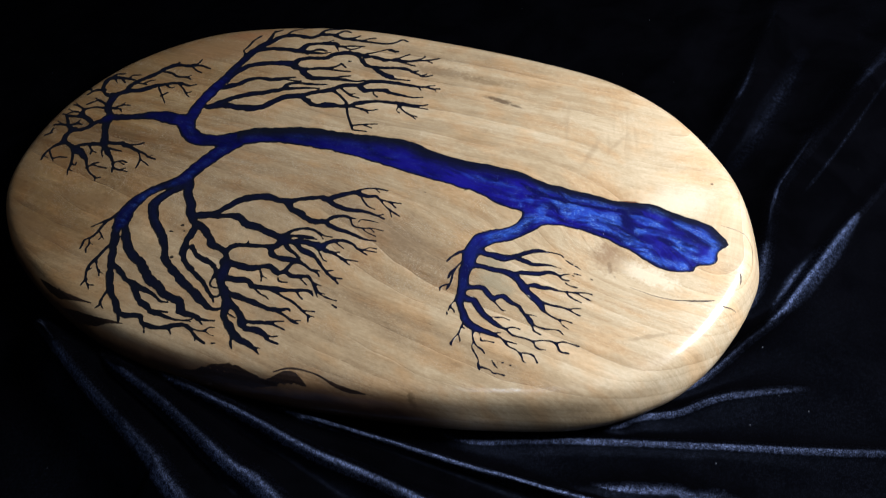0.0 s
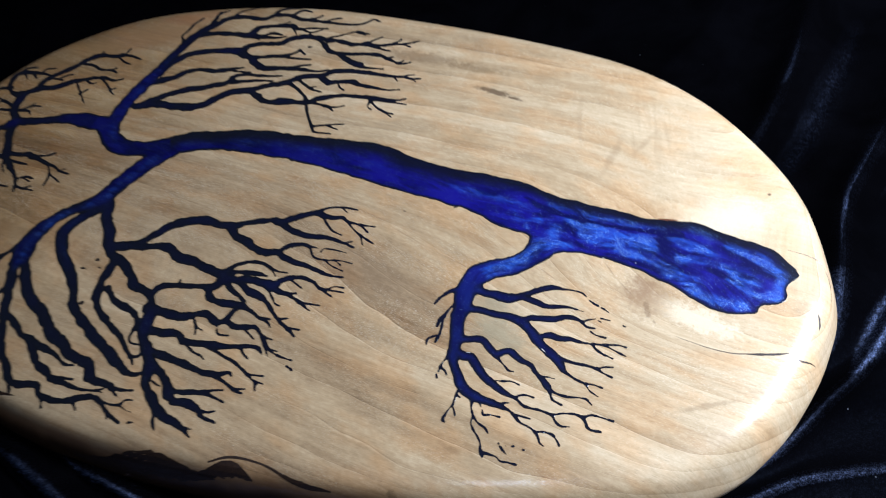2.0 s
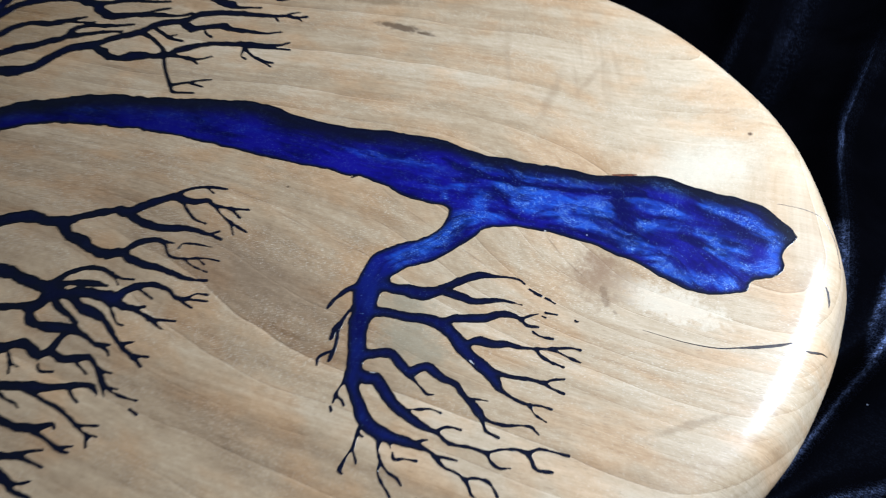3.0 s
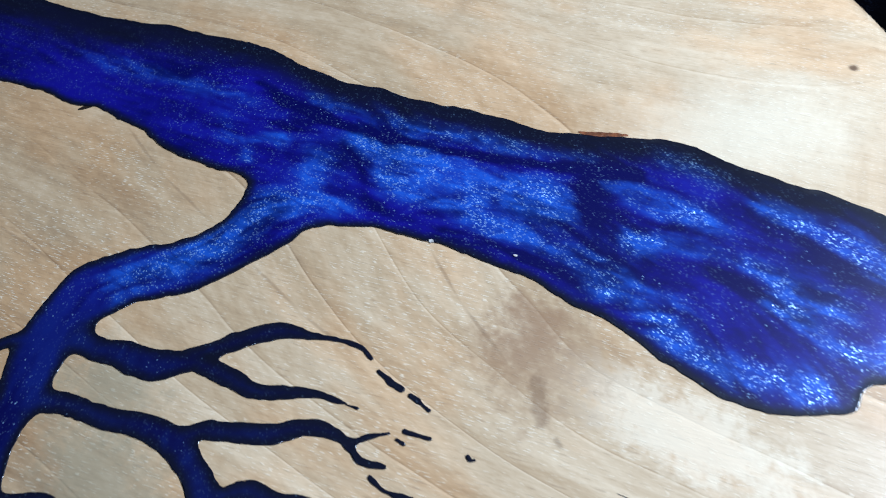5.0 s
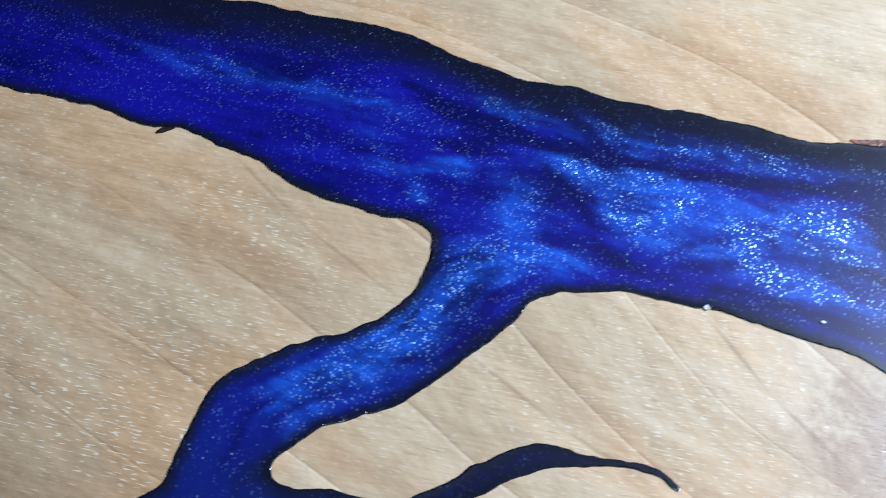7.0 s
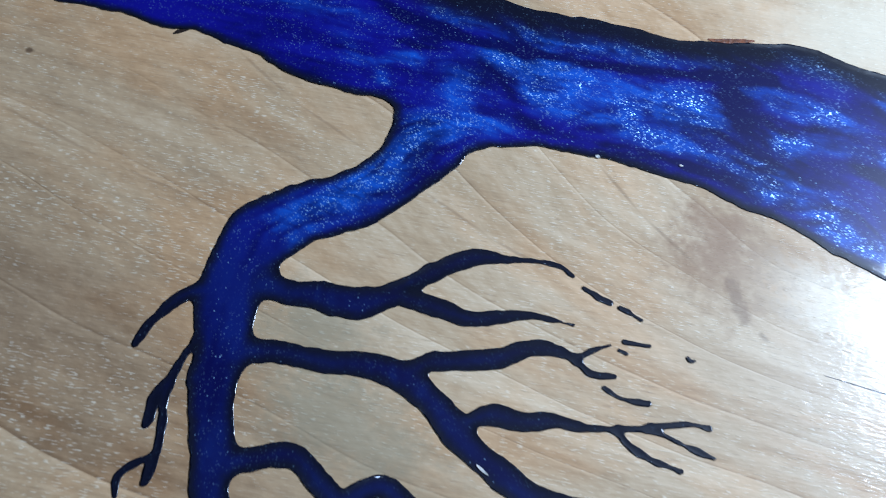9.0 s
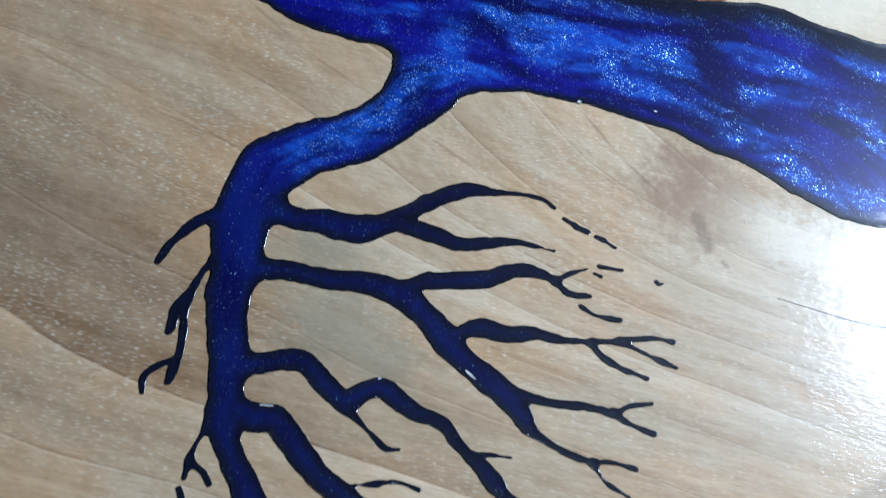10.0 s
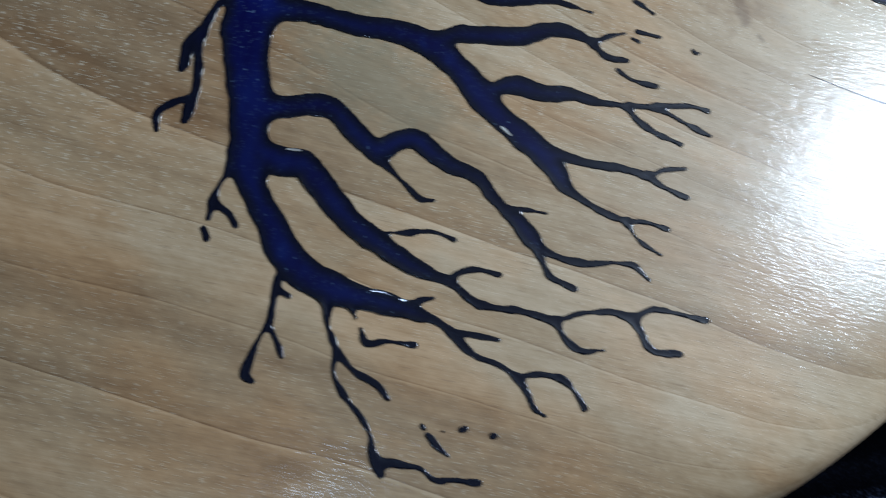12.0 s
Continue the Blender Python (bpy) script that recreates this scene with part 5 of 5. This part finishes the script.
twig([(-11.9, -105.6, 1.6), (-7.7, -109.1, 1.2), (-4.5, -110.8, 0.8)])
branch([(-64.6, -120.3, 5.7), (-52.9, -121.8, 4.7), (-42.7, -122.6, 4.2), (-32.5, -123.8, 3.7), (-24.6, -125.2, 3.8), (-16.1, -123.8, 3), (-10.5, -121.2, 2), (-8.4, -122.6, 0.8)])
twig([(-19.3, -124.7, 2.2), (-9.4, -127.4, 1.7), (-1.9, -130.2, 1.7), (2.7, -130.4, 0.9)])
twig([(-3.2, -129.6, 1.5), (3.1, -127.8, 1)])
twig([(18.9, -109.3, 1.3), (22.8, -110.8, 1.3)])

CELL = 0.4  # millimetres
X0, Y0, NX, NY = -350.0, -190.0, 1570, 1030

# threads of pearl pigment (above zero) and clear dark seams (below zero) in the poured resin
THREADS = []


def thread(points, width, much):
    THREADS.append((points, width, much))


thread([(128, 36), (150, 32.4), (175, 29.6), (196, 30.5)], 5.5, 0.62)
thread([(145, 24.2), (158, 22.3), (172, 18.2), (190, 17.4)], 10.5, 0.95)
thread([(150, 17), (158, 14.8), (172, 9.8), (189, 6.4), (213, -4)], 5.5, 0.80)
thread([(180, 21.3), (192, 18.6), (191, 14.5), (181, 15)], 6, 0.95)
thread([(136, 17), (137.5, 8), (129, 0.2), (122, -8.6), (112, -17.5), (105, -22)], 8.5, 0.72)
thread([(136, 10), (141, 7), (146, 6.3)], 5.5, 0.85)
thread([(126, 18), (124.5, 21), (121, 21), (118.5, 18.5), (118.2, 14.8)], 2.8, 0.62)
thread([(62, 37.5), (85, 34.2), (101, 33.2), (114, 31.5)], 5, 0.42)
thread([(108, 24), (114, 20), (120, 17)], 4, 0.30)
thread([(-148, 20), (-158, -4), (-167, -28), (-186, -48), (-190, -72), (-186, -90)], 7, 0.34)
thread([(-170, -44), (-173, -56), (-167, -67), (-150, -82)], 5, 0.28)
thread([(-188, 25), (-204, 42), (-207, 84), (-203, 126)], 6, 0.26)
thread([(-140, 33), (-100, 46), (-40, 48.5), (20, 43)], 8, 0.22)
thread([(211, 34), (217, 33.6), (223, 31.6)], 4.5, 1.0)
thread([(201, 24), (211, 22.5), (222, 19)], 7.5, 0.62)
thread([(208, 11.5), (219, 12.4), (232, 9.2), (249, 3.8)], 5, 0.75)
thread([(213, -4), (218, -8.5), (226, -13), (243, -13.6)], 6.5, 0.92)
thread([(233, 25.5), (249, 20.5), (256, 14)], 7, 0.85)
thread([(256, 15), (262, 9.5), (259.5, 1), (256, -5)], 6.5, 1.0)
thread([(235, 4), (243, -1), (251, -5)], 4.5, 0.80)
thread([(200, 5), (210, 1), (221, -3)], 4.5, 0.55)
thread([(112, 37.5), (122, 33), (133, 29.3), (143, 27.4), (153, 26.5), (172, 26.2), (190, 27), (206, 28.5)], 2.6, -0.95)
thread([(140, 23.5), (144.5, 19.5), (147.7, 15.4), (150, 10.2), (155.5, 6.8), (168, 5.6), (182, 3.6), (198, -1)], 2.0, -0.42)
thread([(196, 27), (196.5, 22), (199, 15.5)], 4.5, -0.65)
thread([(223, 8.6), (233, 3.8), (241, 1)], 3.5, -0.50)
thread([(225, 26), (240, 20), (249, 12)], 2.5, -0.50)


def value_noise(shape, step, seed):
    """Smooth random field, one knot every step cells, from -1 to 1."""
    rng = np.random.default_rng(seed)
    h, w = int(shape[0] / step) + 4, int(shape[1] / step) + 4
    g = rng.uniform(-1, 1, (h, w))
    yy, xx = np.arange(shape[0]) / step, np.arange(shape[1]) / step
    iy, ix = yy.astype(int), xx.astype(int)
    fy, fx = yy - iy, xx - ix
    fy, fx = (fy * fy * (3 - 2 * fy))[:, None], (fx * fx * (3 - 2 * fx))[None]
    a, b = g[np.ix_(iy, ix)], g[np.ix_(iy, ix + 1)]
    c, d = g[np.ix_(iy + 1, ix)], g[np.ix_(iy + 1, ix + 1)]
    return (a * (1 - fx) + b * fx) * (1 - fy) + (c * (1 - fx) + d * fx) * fy


def window(points, pad):
    lo, hi = points[:, :2].min(0) - pad, points[:, :2].max(0) + pad
    i0, j0 = max(int((lo[1] - Y0) / CELL), 0), max(int((lo[0] - X0) / CELL), 0)
    i1, j1 = min(int((hi[1] - Y0) / CELL) + 2, NY), min(int((hi[0] - X0) / CELL) + 2, NX)
    x = (X0 + CELL * np.arange(j0, j1))[None]
    y = (Y0 + CELL * np.arange(i0, i1))[:, None]
    return slice(i0, i1), slice(j0, j1), x, y


def strand_distance(points, x, y):
    """Distance from a strand of changing width, below zero inside it."""
    best, along, run = np.full((y.shape[0], x.shape[1]), 1e3), np.zeros((y.shape[0], x.shape[1])), 0.0
    for a, b in zip(points, points[1:]):
        dx, dy = b[0] - a[0], b[1] - a[1]
        t = np.clip(((x - a[0]) * dx + (y - a[1]) * dy) / max(dx * dx + dy * dy, 1e-6), 0, 1)
        d = np.hypot(x - a[0] - t * dx, y - a[1] - t * dy) - 0.5 * (a[2] + t * (b[2] - a[2]))
        long = math.hypot(dx, dy)
        along = np.where(d < best, run + t * long, along)
        best, run = np.minimum(best, d), run + long
    return best, along


def outline_distance(points, x, y):
    """Distance from a closed outline, below zero inside it."""
    best, inside = np.full((y.shape[0], x.shape[1]), 1e9), np.zeros((y.shape[0], x.shape[1]), bool)
    for a, b in zip(points, np.roll(points, -1, 0)):
        dx, dy = b - a
        t = np.clip(((x - a[0]) * dx + (y - a[1]) * dy) / max(dx * dx + dy * dy, 1e-9), 0, 1)
        best = np.minimum(best, (x - a[0] - t * dx) ** 2 + (y - a[1] - t * dy) ** 2)
        if abs(dy) > 1e-9:
            inside ^= ((a[1] > y) != (b[1] > y)) & (x < dx * (y - a[1]) / dy + a[0])
    return np.sqrt(best) * np.where(inside, -1, 1)


def poured():
    """How much pearl, and which shade of dye, lies in every cell: threads and random dye, both drawn out along the pour."""
    i0, i1, j0, j1 = int((-112 - Y0) / CELL), int((140 - Y0) / CELL), int((-220 - X0) / CELL), int((275 - X0) / CELL)
    x = (X0 + CELL * np.arange(j0, j1))[None] + np.zeros((i1 - i0, 1))
    y = (Y0 + CELL * np.arange(i0, i1))[:, None] + np.zeros((1, j1 - j0))
    shape = x.shape
    # the pour follows the trunk, turns down the stem, and eddies
    heading = np.full(shape, -0.16)
    heading += np.where(x > 205, -0.30, 0.0)
    down = np.clip((146 - x) / 14, 0, 1) * np.clip((14 - y) / 16, 0, 1) * (x > 60)
    heading = heading * (1 - down) + down * np.where(y > -26, 0.75, 1.5)
    heading += np.clip((x - 60) / 90, 0.2, 1) * (0.65 * value_noise(shape, 34.0, 21) + 0.25 * value_noise(shape, 11.0, 22))
    dx, dy = np.cos(heading), np.sin(heading)
    ragged = 1.6 * value_noise(shape, 12.0, 23) + 0.8 * value_noise(shape, 5.0, 24)
    pearl, seam = np.zeros(shape), np.zeros(shape)
    for points, width, much in THREADS:
        curve = spline([(a, b, 1.0) for a, b in points], 3)
        lo, hi = curve[:, :2].min(0) - 2 * width - 4, curve[:, :2].max(0) + 2 * width + 4
        cut = (slice(*np.searchsorted(y[:, 0], (lo[1], hi[1]))), slice(*np.searchsorted(x[0], (lo[0], hi[0]))))
        d, _ = strand_distance(curve, x[:1, cut[1]], y[cut[0], :1])
        d = (np.maximum(d + 0.5, 0) + (1.0 if much > 0 else 0.4) * ragged[cut]) / (0.5 * width)
        layer = pearl if much > 0 else seam
        layer[cut] = np.maximum(layer[cut], abs(much) * np.exp(-np.clip(d, 0, None) ** 2 * 0.9))
    fine = 0.6 * value_noise(shape, 3.0, 25) + 0.4 * value_noise(shape, 8.0, 26)
    broadly = value_noise(shape, 22.0, 27)

    def drawn(field, reach):
        total, count = field.copy(), 1
        for sign in (1, -1):
            px, py = np.meshgrid(np.arange(shape[1], dtype=float), np.arange(shape[0], dtype=float))
            for _ in range(reach):
                a, b = np.clip(py, 0, shape[0] - 1).astype(int), np.clip(px, 0, shape[1] - 1).astype(int)
                px, py = px + sign * dx[a, b], py + sign * dy[a, b]
                total += field[np.clip(py, 0, shape[0] - 1).astype(int), np.clip(px, 0, shape[1] - 1).astype(int)]
                count += 1
        return total / count

    silk, slow = drawn(fine, 14) * 3.2, drawn(broadly, 22) * 1.5
    pearl = drawn(pearl, 5) * np.clip(0.75 + 0.40 * silk, 0.2, 1.2) + 0.18 * np.clip(0.5 + silk, 0, 1) * np.clip((x - 60) / 60, 0, 1)
    seam = drawn(seam, 3)
    full_pearl, full_flow = np.zeros((NY, NX)), np.full((NY, NX), 0.4)
    full_pearl[i0:i1, j0:j1] = np.clip(pearl - 0.6 * seam, 0, 1.1)
    full_flow[i0:i1, j0:j1] = np.clip(0.52 + 0.17 * silk + 0.20 * slow - 0.50 * seam, 0, 1)
    return full_pearl, full_flow


def grow_figure():
    """The joined field of trunk and limbs, the owner of every cell, and the distance from the far bank."""
    field, owner, nearest = np.full((NY, NX), 6.0), np.full((NY, NX), -1), np.full((NY, NX), 1e3)
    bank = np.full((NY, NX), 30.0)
    far = spline(FAR_BANK, 5)
    trunk = np.vstack([far, spline(NEAR_BANK, 5)[1:], spline(NEAR_BANK_WEST, 5)])
    for index, (name, _, points) in [(-2, ("trunk", 0, None)), *enumerate(STRANDS)]:
        if name == "trunk":
            rows, cols, x, y = window(trunk, 5)
            d = outline_distance(trunk, x, y)
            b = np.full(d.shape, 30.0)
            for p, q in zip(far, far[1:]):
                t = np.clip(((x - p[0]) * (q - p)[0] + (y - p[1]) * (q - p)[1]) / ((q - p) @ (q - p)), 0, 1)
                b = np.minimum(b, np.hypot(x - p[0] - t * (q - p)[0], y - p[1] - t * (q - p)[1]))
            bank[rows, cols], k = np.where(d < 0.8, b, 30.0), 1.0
        else:
            curve = spline(points, 4)
            rows, cols, x, y = window(curve, 5 + curve[:, 2].max() / 2)
            d, along = strand_distance(curve, x, y)
            start = curve[0, 2]
            k = 0.8 + min(0.55 * start, 6.0 if curve[0, 0] > 60 else 1.2) * np.exp(-along / (0.9 * start + 1.0))
        a = field[rows, cols]
        h = np.clip(k - np.abs(a - d), 0, None) / k
        field[rows, cols] = np.minimum(a, d) - h * h * k / 4
        o, m = owner[rows, cols], nearest[rows, cols]
        take = d < m
        o[take], m[take] = index, d[take]
    # the burn leaves ragged sides, wavier where it is older, at the broad end
    older = np.clip((20 - (X0 + CELL * np.arange(NX))) / 60, 0, 1)[None]
    stout = np.clip((np.maximum.reduce([np.roll(-field, s, a) for s in (-8, -5, 0, 5, 8) for a in (0, 1)]) - 0.7) / 1.5, 0, 1)
    field += 0.24 * value_noise(field.shape, 7.0, 5) + 0.12 * value_noise(field.shape, 3.0, 6)
    field += stout * ((0.36 + 0.49 * older) * value_noise(field.shape, 13.0, 7) + 0.35 * older * value_noise(field.shape, 6.0, 8))
    # how broad the resin lies round every cell: 0 in shoots, 1 in the trunk
    broad = np.clip(-field, 0, None)
    for _ in range(11):
        broad = np.maximum.reduce([np.roll(broad, s, a) for s, a in ((0, 0), (1, 0), (-1, 0), (1, 1), (-1, 1))])
    for _ in range(14):
        broad = (2 * broad + np.roll(broad, 2, 0) + np.roll(broad, -2, 0) + np.roll(broad, 2, 1) + np.roll(broad, -2, 1)) / 6
    broad = np.clip((broad - 1.1) / 5.2, 0, 1)
    return field, owner, bank, broad, *poured()


def contour_meshes(field, owner, bank, broad, pearl, flow):
    """Cuts the field at zero into one mesh for every owner, with a skirt sunk into the wood."""
    inside = field < 0
    node = np.full(field.shape, -1)
    iy, ix = np.nonzero(inside)
    node[iy, ix] = np.arange(len(iy))
    px, py, depth, shore = [ix.astype(float)], [iy.astype(float)], [-field[iy, ix]], [bank[iy, ix]]
    rich, sheen, dye = [broad[iy, ix]], [pearl[iy, ix]], [flow[iy, ix]]
    total = len(iy)
    cuts = []
    for dy, dx in ((0, 1), (1, 0)):
        a, b = field[: NY - dy, : NX - dx], field[dy:, dx:]
        cy, cx = np.nonzero((a < 0) != (b < 0))
        t = a[cy, cx] / (a[cy, cx] - b[cy, cx])
        index = np.full(field.shape, -1)
        index[cy, cx] = total + np.arange(len(cy))
        total += len(cy)
        px.append(cx + dx * t), py.append(cy + dy * t), depth.append(np.zeros(len(cy)))
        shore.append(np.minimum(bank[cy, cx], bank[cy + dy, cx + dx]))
        rich.append(broad[cy, cx]), sheen.append(pearl[cy, cx]), dye.append(flow[cy, cx])
        cuts.append(index)
    rich, sheen, dye = (np.concatenate(v) for v in (rich, sheen, dye))
    px, py, depth, shore = (np.concatenate(v) for v in (px, py, depth, shore))
    across, upward = cuts
    i, j = np.nonzero(inside[:-1, :-1] | inside[1:, :-1] | inside[:-1, 1:] | inside[1:, 1:])
    corner = np.stack([node[i, j], node[i, j + 1], node[i + 1, j + 1], node[i + 1, j]], 1)
    side = np.stack([across[i, j], upward[i, j + 1], across[i + 1, j], upward[i, j]], 1)
    mine = owner[i, j]
    faces, skirts = {}, {}
    for c, s, o in zip(corner.tolist(), side.tolist(), mine.tolist()):
        ring = []
        for k in range(4):
            if c[k] >= 0:
                ring.append(c[k])
            if s[k] >= 0:
                ring.append(s[k])
        if len(ring) < 3:
            continue
        faces.setdefault(o, []).append(ring)
        cut = [k for k in range(len(ring)) if ring[k] in s and ring[(k + 1) % len(ring)] in s]
        for k in cut:
            skirts.setdefault(o, []).append((ring[k], ring[(k + 1) % len(ring)]))
    # the resin stands a hair proud of the wood and draws up at its sides
    lip = np.clip(1 - depth / 1.3, 0, 1)
    proud = np.clip(value_noise(field.shape, 40.0, 31) * 1.4 + 0.25, 0, 1)[np.clip(py.astype(int), 0, NY - 1), np.clip(px.astype(int), 0, NX - 1)]
    proud = proud * np.clip(rich * 6, 0, 1)
    lift = 0.10 + (0.07 + 0.15 * proud) * lip * lip
    ground = top_height(X0 + CELL * px, Y0 + CELL * py)
    made = {}
    for o, rings in faces.items():
        used = sorted({v for ring in rings for v in ring})
        at = {v: n for n, v in enumerate(used)}
        u = np.array(used)
        verts = np.stack([(X0 + CELL * px[u]) / 1000, (Y0 + CELL * py[u]) / 1000, ground[u] + lift[u] / 1000], 1).tolist()
        polys = [[at[v] for v in ring] for ring in rings]
        inset, rim, full, glow, tint = (v[u].tolist() for v in (depth, shore, rich, sheen, dye))
        low = {}
        for a, b in skirts.get(o, ()):
            for v in (a, b):
                if v not in low:
                    low[v] = len(verts)
                    q = verts[at[v]]
                    verts.append([q[0], q[1], q[2] - 0.003])
                    inset.append(0.0), rim.append(0.0), full.append(0.0), glow.append(0.0), tint.append(0.0)
            polys.append([at[a], low[a], low[b], at[b]])
        me = bpy.data.meshes.new("resin")
        me.from_pydata(verts, [], polys)
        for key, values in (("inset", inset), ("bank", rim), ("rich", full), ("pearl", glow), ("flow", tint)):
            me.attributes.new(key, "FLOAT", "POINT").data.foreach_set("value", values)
        me.polygons.foreach_set("use_smooth", [True] * len(rings) + [False] * (len(polys) - len(rings)))
        me.materials.append(RESIN)
        made[o] = me
    return made


pieces = contour_meshes(*grow_figure())
parents = {}
trunk = new("resin_trunk", pieces[-2])
trunk.parent = board
tagged(trunk, "broad river of pearly deep blue resin with glitter")
for index, (name, owner_index, _) in enumerate(STRANDS):
    if index not in pieces:
        continue
    ob = new(name, pieces[index])
    ob.parent = board if name != "twig" else parents.get(owner_index, board)
    if name != "twig":
        parents[index] = ob
    tagged(ob, "thin burnt shoot filled with near-black resin" if name == "twig" else "dark blue resin branch with a burnt rim")


# ---- small marks in the wood ----
def mark(name, points, mat, label, proud=0.00006):
    """A small flush strand or spot let into the board's top."""
    curve = spline(points, 5) if len(points) > 2 else np.array(points, float)
    bm = bmesh.new()
    left, right = [], []
    along = np.gradient(curve[:, :2], axis=0)
    for (x, y, w), d in zip(curve, along):
        d = d / np.linalg.norm(d)
        jag = 1 + 0.35 * noise.noise((x * 0.9, y * 0.9, 4.0))
        for rows, s in ((left, 1), (right, -1)):
            rows.append(bm.verts.new(((x - s * d[1] * w / 2 * jag) / 1000, (y + s * d[0] * w / 2 * jag) / 1000, top_height(x, y)[0] + proud)))
    for i in range(len(left) - 1):
        bm.faces.new((left[i], right[i], right[i + 1], left[i + 1]))
    made = bmesh.ops.extrude_face_region(bm, geom=list(bm.faces))["geom"]
    for v in made:
        if isinstance(v, bmesh.types.BMVert):
            v.co.z -= 0.002
    bmesh.ops.recalc_face_normals(bm, faces=bm.faces)
    me = bpy.data.meshes.new(name)
    bm.to_mesh(me)
    bm.free()
    me.materials.append(mat)
    ob = new(name, me)
    ob.parent = board
    return tagged(ob, label)


mark("crack", [(212, -39.5, 0.12), (228, -42.2, 0.3), (240, -42.6, 0.5), (247, -41.2, 0.6), (254, -39.6, 1.3), (262, -37.2, 1.2), (267, -35, 0.3)], BARK, "fine dark drying crack")
mark("crack", [(271.5, -37.2, 0.3), (274.5, -36.4, 1.5), (278, -35, 1.2), (281.5, -33.8, 0.3)], BARK, "short dark crack in the rim")
mark("crack", [(262, 31.2, 0.15), (274.4, 29.9, 0.3), (280.6, 27.5, 0.4), (285.5, 18.8, 0.35), (287, 6, 0.2)], CHAR, "hairline drying crack")
mark("stain", [(279.8, -7, 0.5), (280.4, -9.5, 1.5), (280.9, -13, 1.4), (281, -15.5, 0.4)], BARK, "small dark stain in the rim")
mark("notch", [(71.6, 19.6, 0.4), (72.9, 20.6, 1.2), (74.5, 21.4, 0.6)], CHAR, "small scorched notch beside the resin")
for x, y, w, long in ((-135, -72, 2.4, 3.4), (-140.5, -80, 1.8, 4.2), (-130, -77, 1.4, 2.0), (-124.5, -103, 3.0, 3.4)):
    mark("burn_hole", [(x - long / 2, y, 0.4 * w), (x, y + 0.2, w), (x + long / 2, y, 0.3 * w)], CHAR, "small scorched hole")
mark("bark_fleck", [(192, 38.0, 0.4), (195, 37.9, 1.3), (199, 38.6, 1.4), (203, 39.3, 0.4)], RUST, "red-brown fleck of bark beside the resin", 0.00012)
mark("filler_dot", [(166.9, 2.0, 0.3), (167.4, 2.1, 0.8), (167.9, 2.0, 0.3)], CHALK, "tiny white dot of filler", 0.0003)


mark("filler_dot", [(184.8, 2.6, 0.2), (185.2, 2.6, 0.5), (185.6, 2.6, 0.2)], CHALK, "tiny white dot of filler", 0.0003)
mark("pale_speck", [(148.2, -64.2, 0.2), (149.3, -65.0, 0.6), (150.4, -65.7, 0.2)], CHALK, "pale speck on the resin", 0.0003)
mark("pale_speck", [(110.3, -76.3, 0.2), (111.6, -76.2, 0.45), (112.9, -76.1, 0.2)], CHALK, "pale speck on the resin", 0.0003)


def bark_patch(points):
    """A pointed tongue of dark bark left in the curve of the rim: rows of x, y, width in millimetres."""
    curve = spline(points, 6)
    along = np.gradient(curve[:, :2], axis=0)
    across = np.stack([-along[:, 1], along[:, 0]], 1) / np.linalg.norm(along, axis=1)[:, None]
    bm = bmesh.new()
    rows = []
    for (x, y, w), side in zip(curve, across):
        row = []
        for k in range(9):
            jag = 1 + (0.45 * noise.noise((x * 0.35, k // 5 * 9.0, 2.0)) if k in (0, 8) else 0.0)
            q = np.array((x, y)) + side * w * jag * (k / 8 - 0.5)
            row.append(bm.verts.new((q[0] / 1000, q[1] / 1000, top_height(*q)[0] + 0.00015)))
        rows.append(row)
    for a, b in zip(rows, rows[1:]):
        for k in range(8):
            bm.faces.new((a[k], b[k], b[k + 1], a[k + 1]))
    bmesh.ops.recalc_face_normals(bm, faces=bm.faces)
    if sum(f.normal.z for f in bm.faces) < 0:
        bmesh.ops.reverse_faces(bm, faces=bm.faces)
    made = bmesh.ops.extrude_face_region(bm, geom=list(bm.faces))["geom"]
    for v in made:
        if isinstance(v, bmesh.types.BMVert):
            v.co.z -= 0.0015
    bmesh.ops.recalc_face_normals(bm, faces=bm.faces)
    me = bpy.data.meshes.new("bark")
    bm.to_mesh(me)
    bm.free()
    me.materials.append(BARK)
    ob = new("bark", me)
    ob.parent = board
    return tagged(ob, "pointed tongue of dark bark left in the rim")


bark_patch([(-226, -146, 0.6), (-212, -151, 3.5), (-196, -155, 4.5), (-180, -156.5, 3.0), (-161, -157.2, 0.4)])
bark_patch([(-196, -161, 0.6), (-180, -165, 4.5), (-154, -167.5, 4.5), (-140, -166.5, 2.6), (-126, -165.6, 0.4)])
bark_patch([(-84, -181, 0.8), (-62, -180.5, 3.5), (-44, -178.0, 7.5), (-28, -175.0, 8.0), (-14, -175.0, 5.5), (-1, -174.0, 2.0), (6, -173.5, 0.5)])
bark_patch([(-4, -174, 0.5), (4, -171.6, 3.8), (13, -168, 6.5), (20, -168, 4.5), (27, -169.5, 0.5)])
bark_patch([(2, -168.3, 0.7), (14, -163, 1.3), (31, -162, 0.9), (46, -164.4, 1.8), (56, -164.6, 2.0), (68, -163.4, 0.4)])
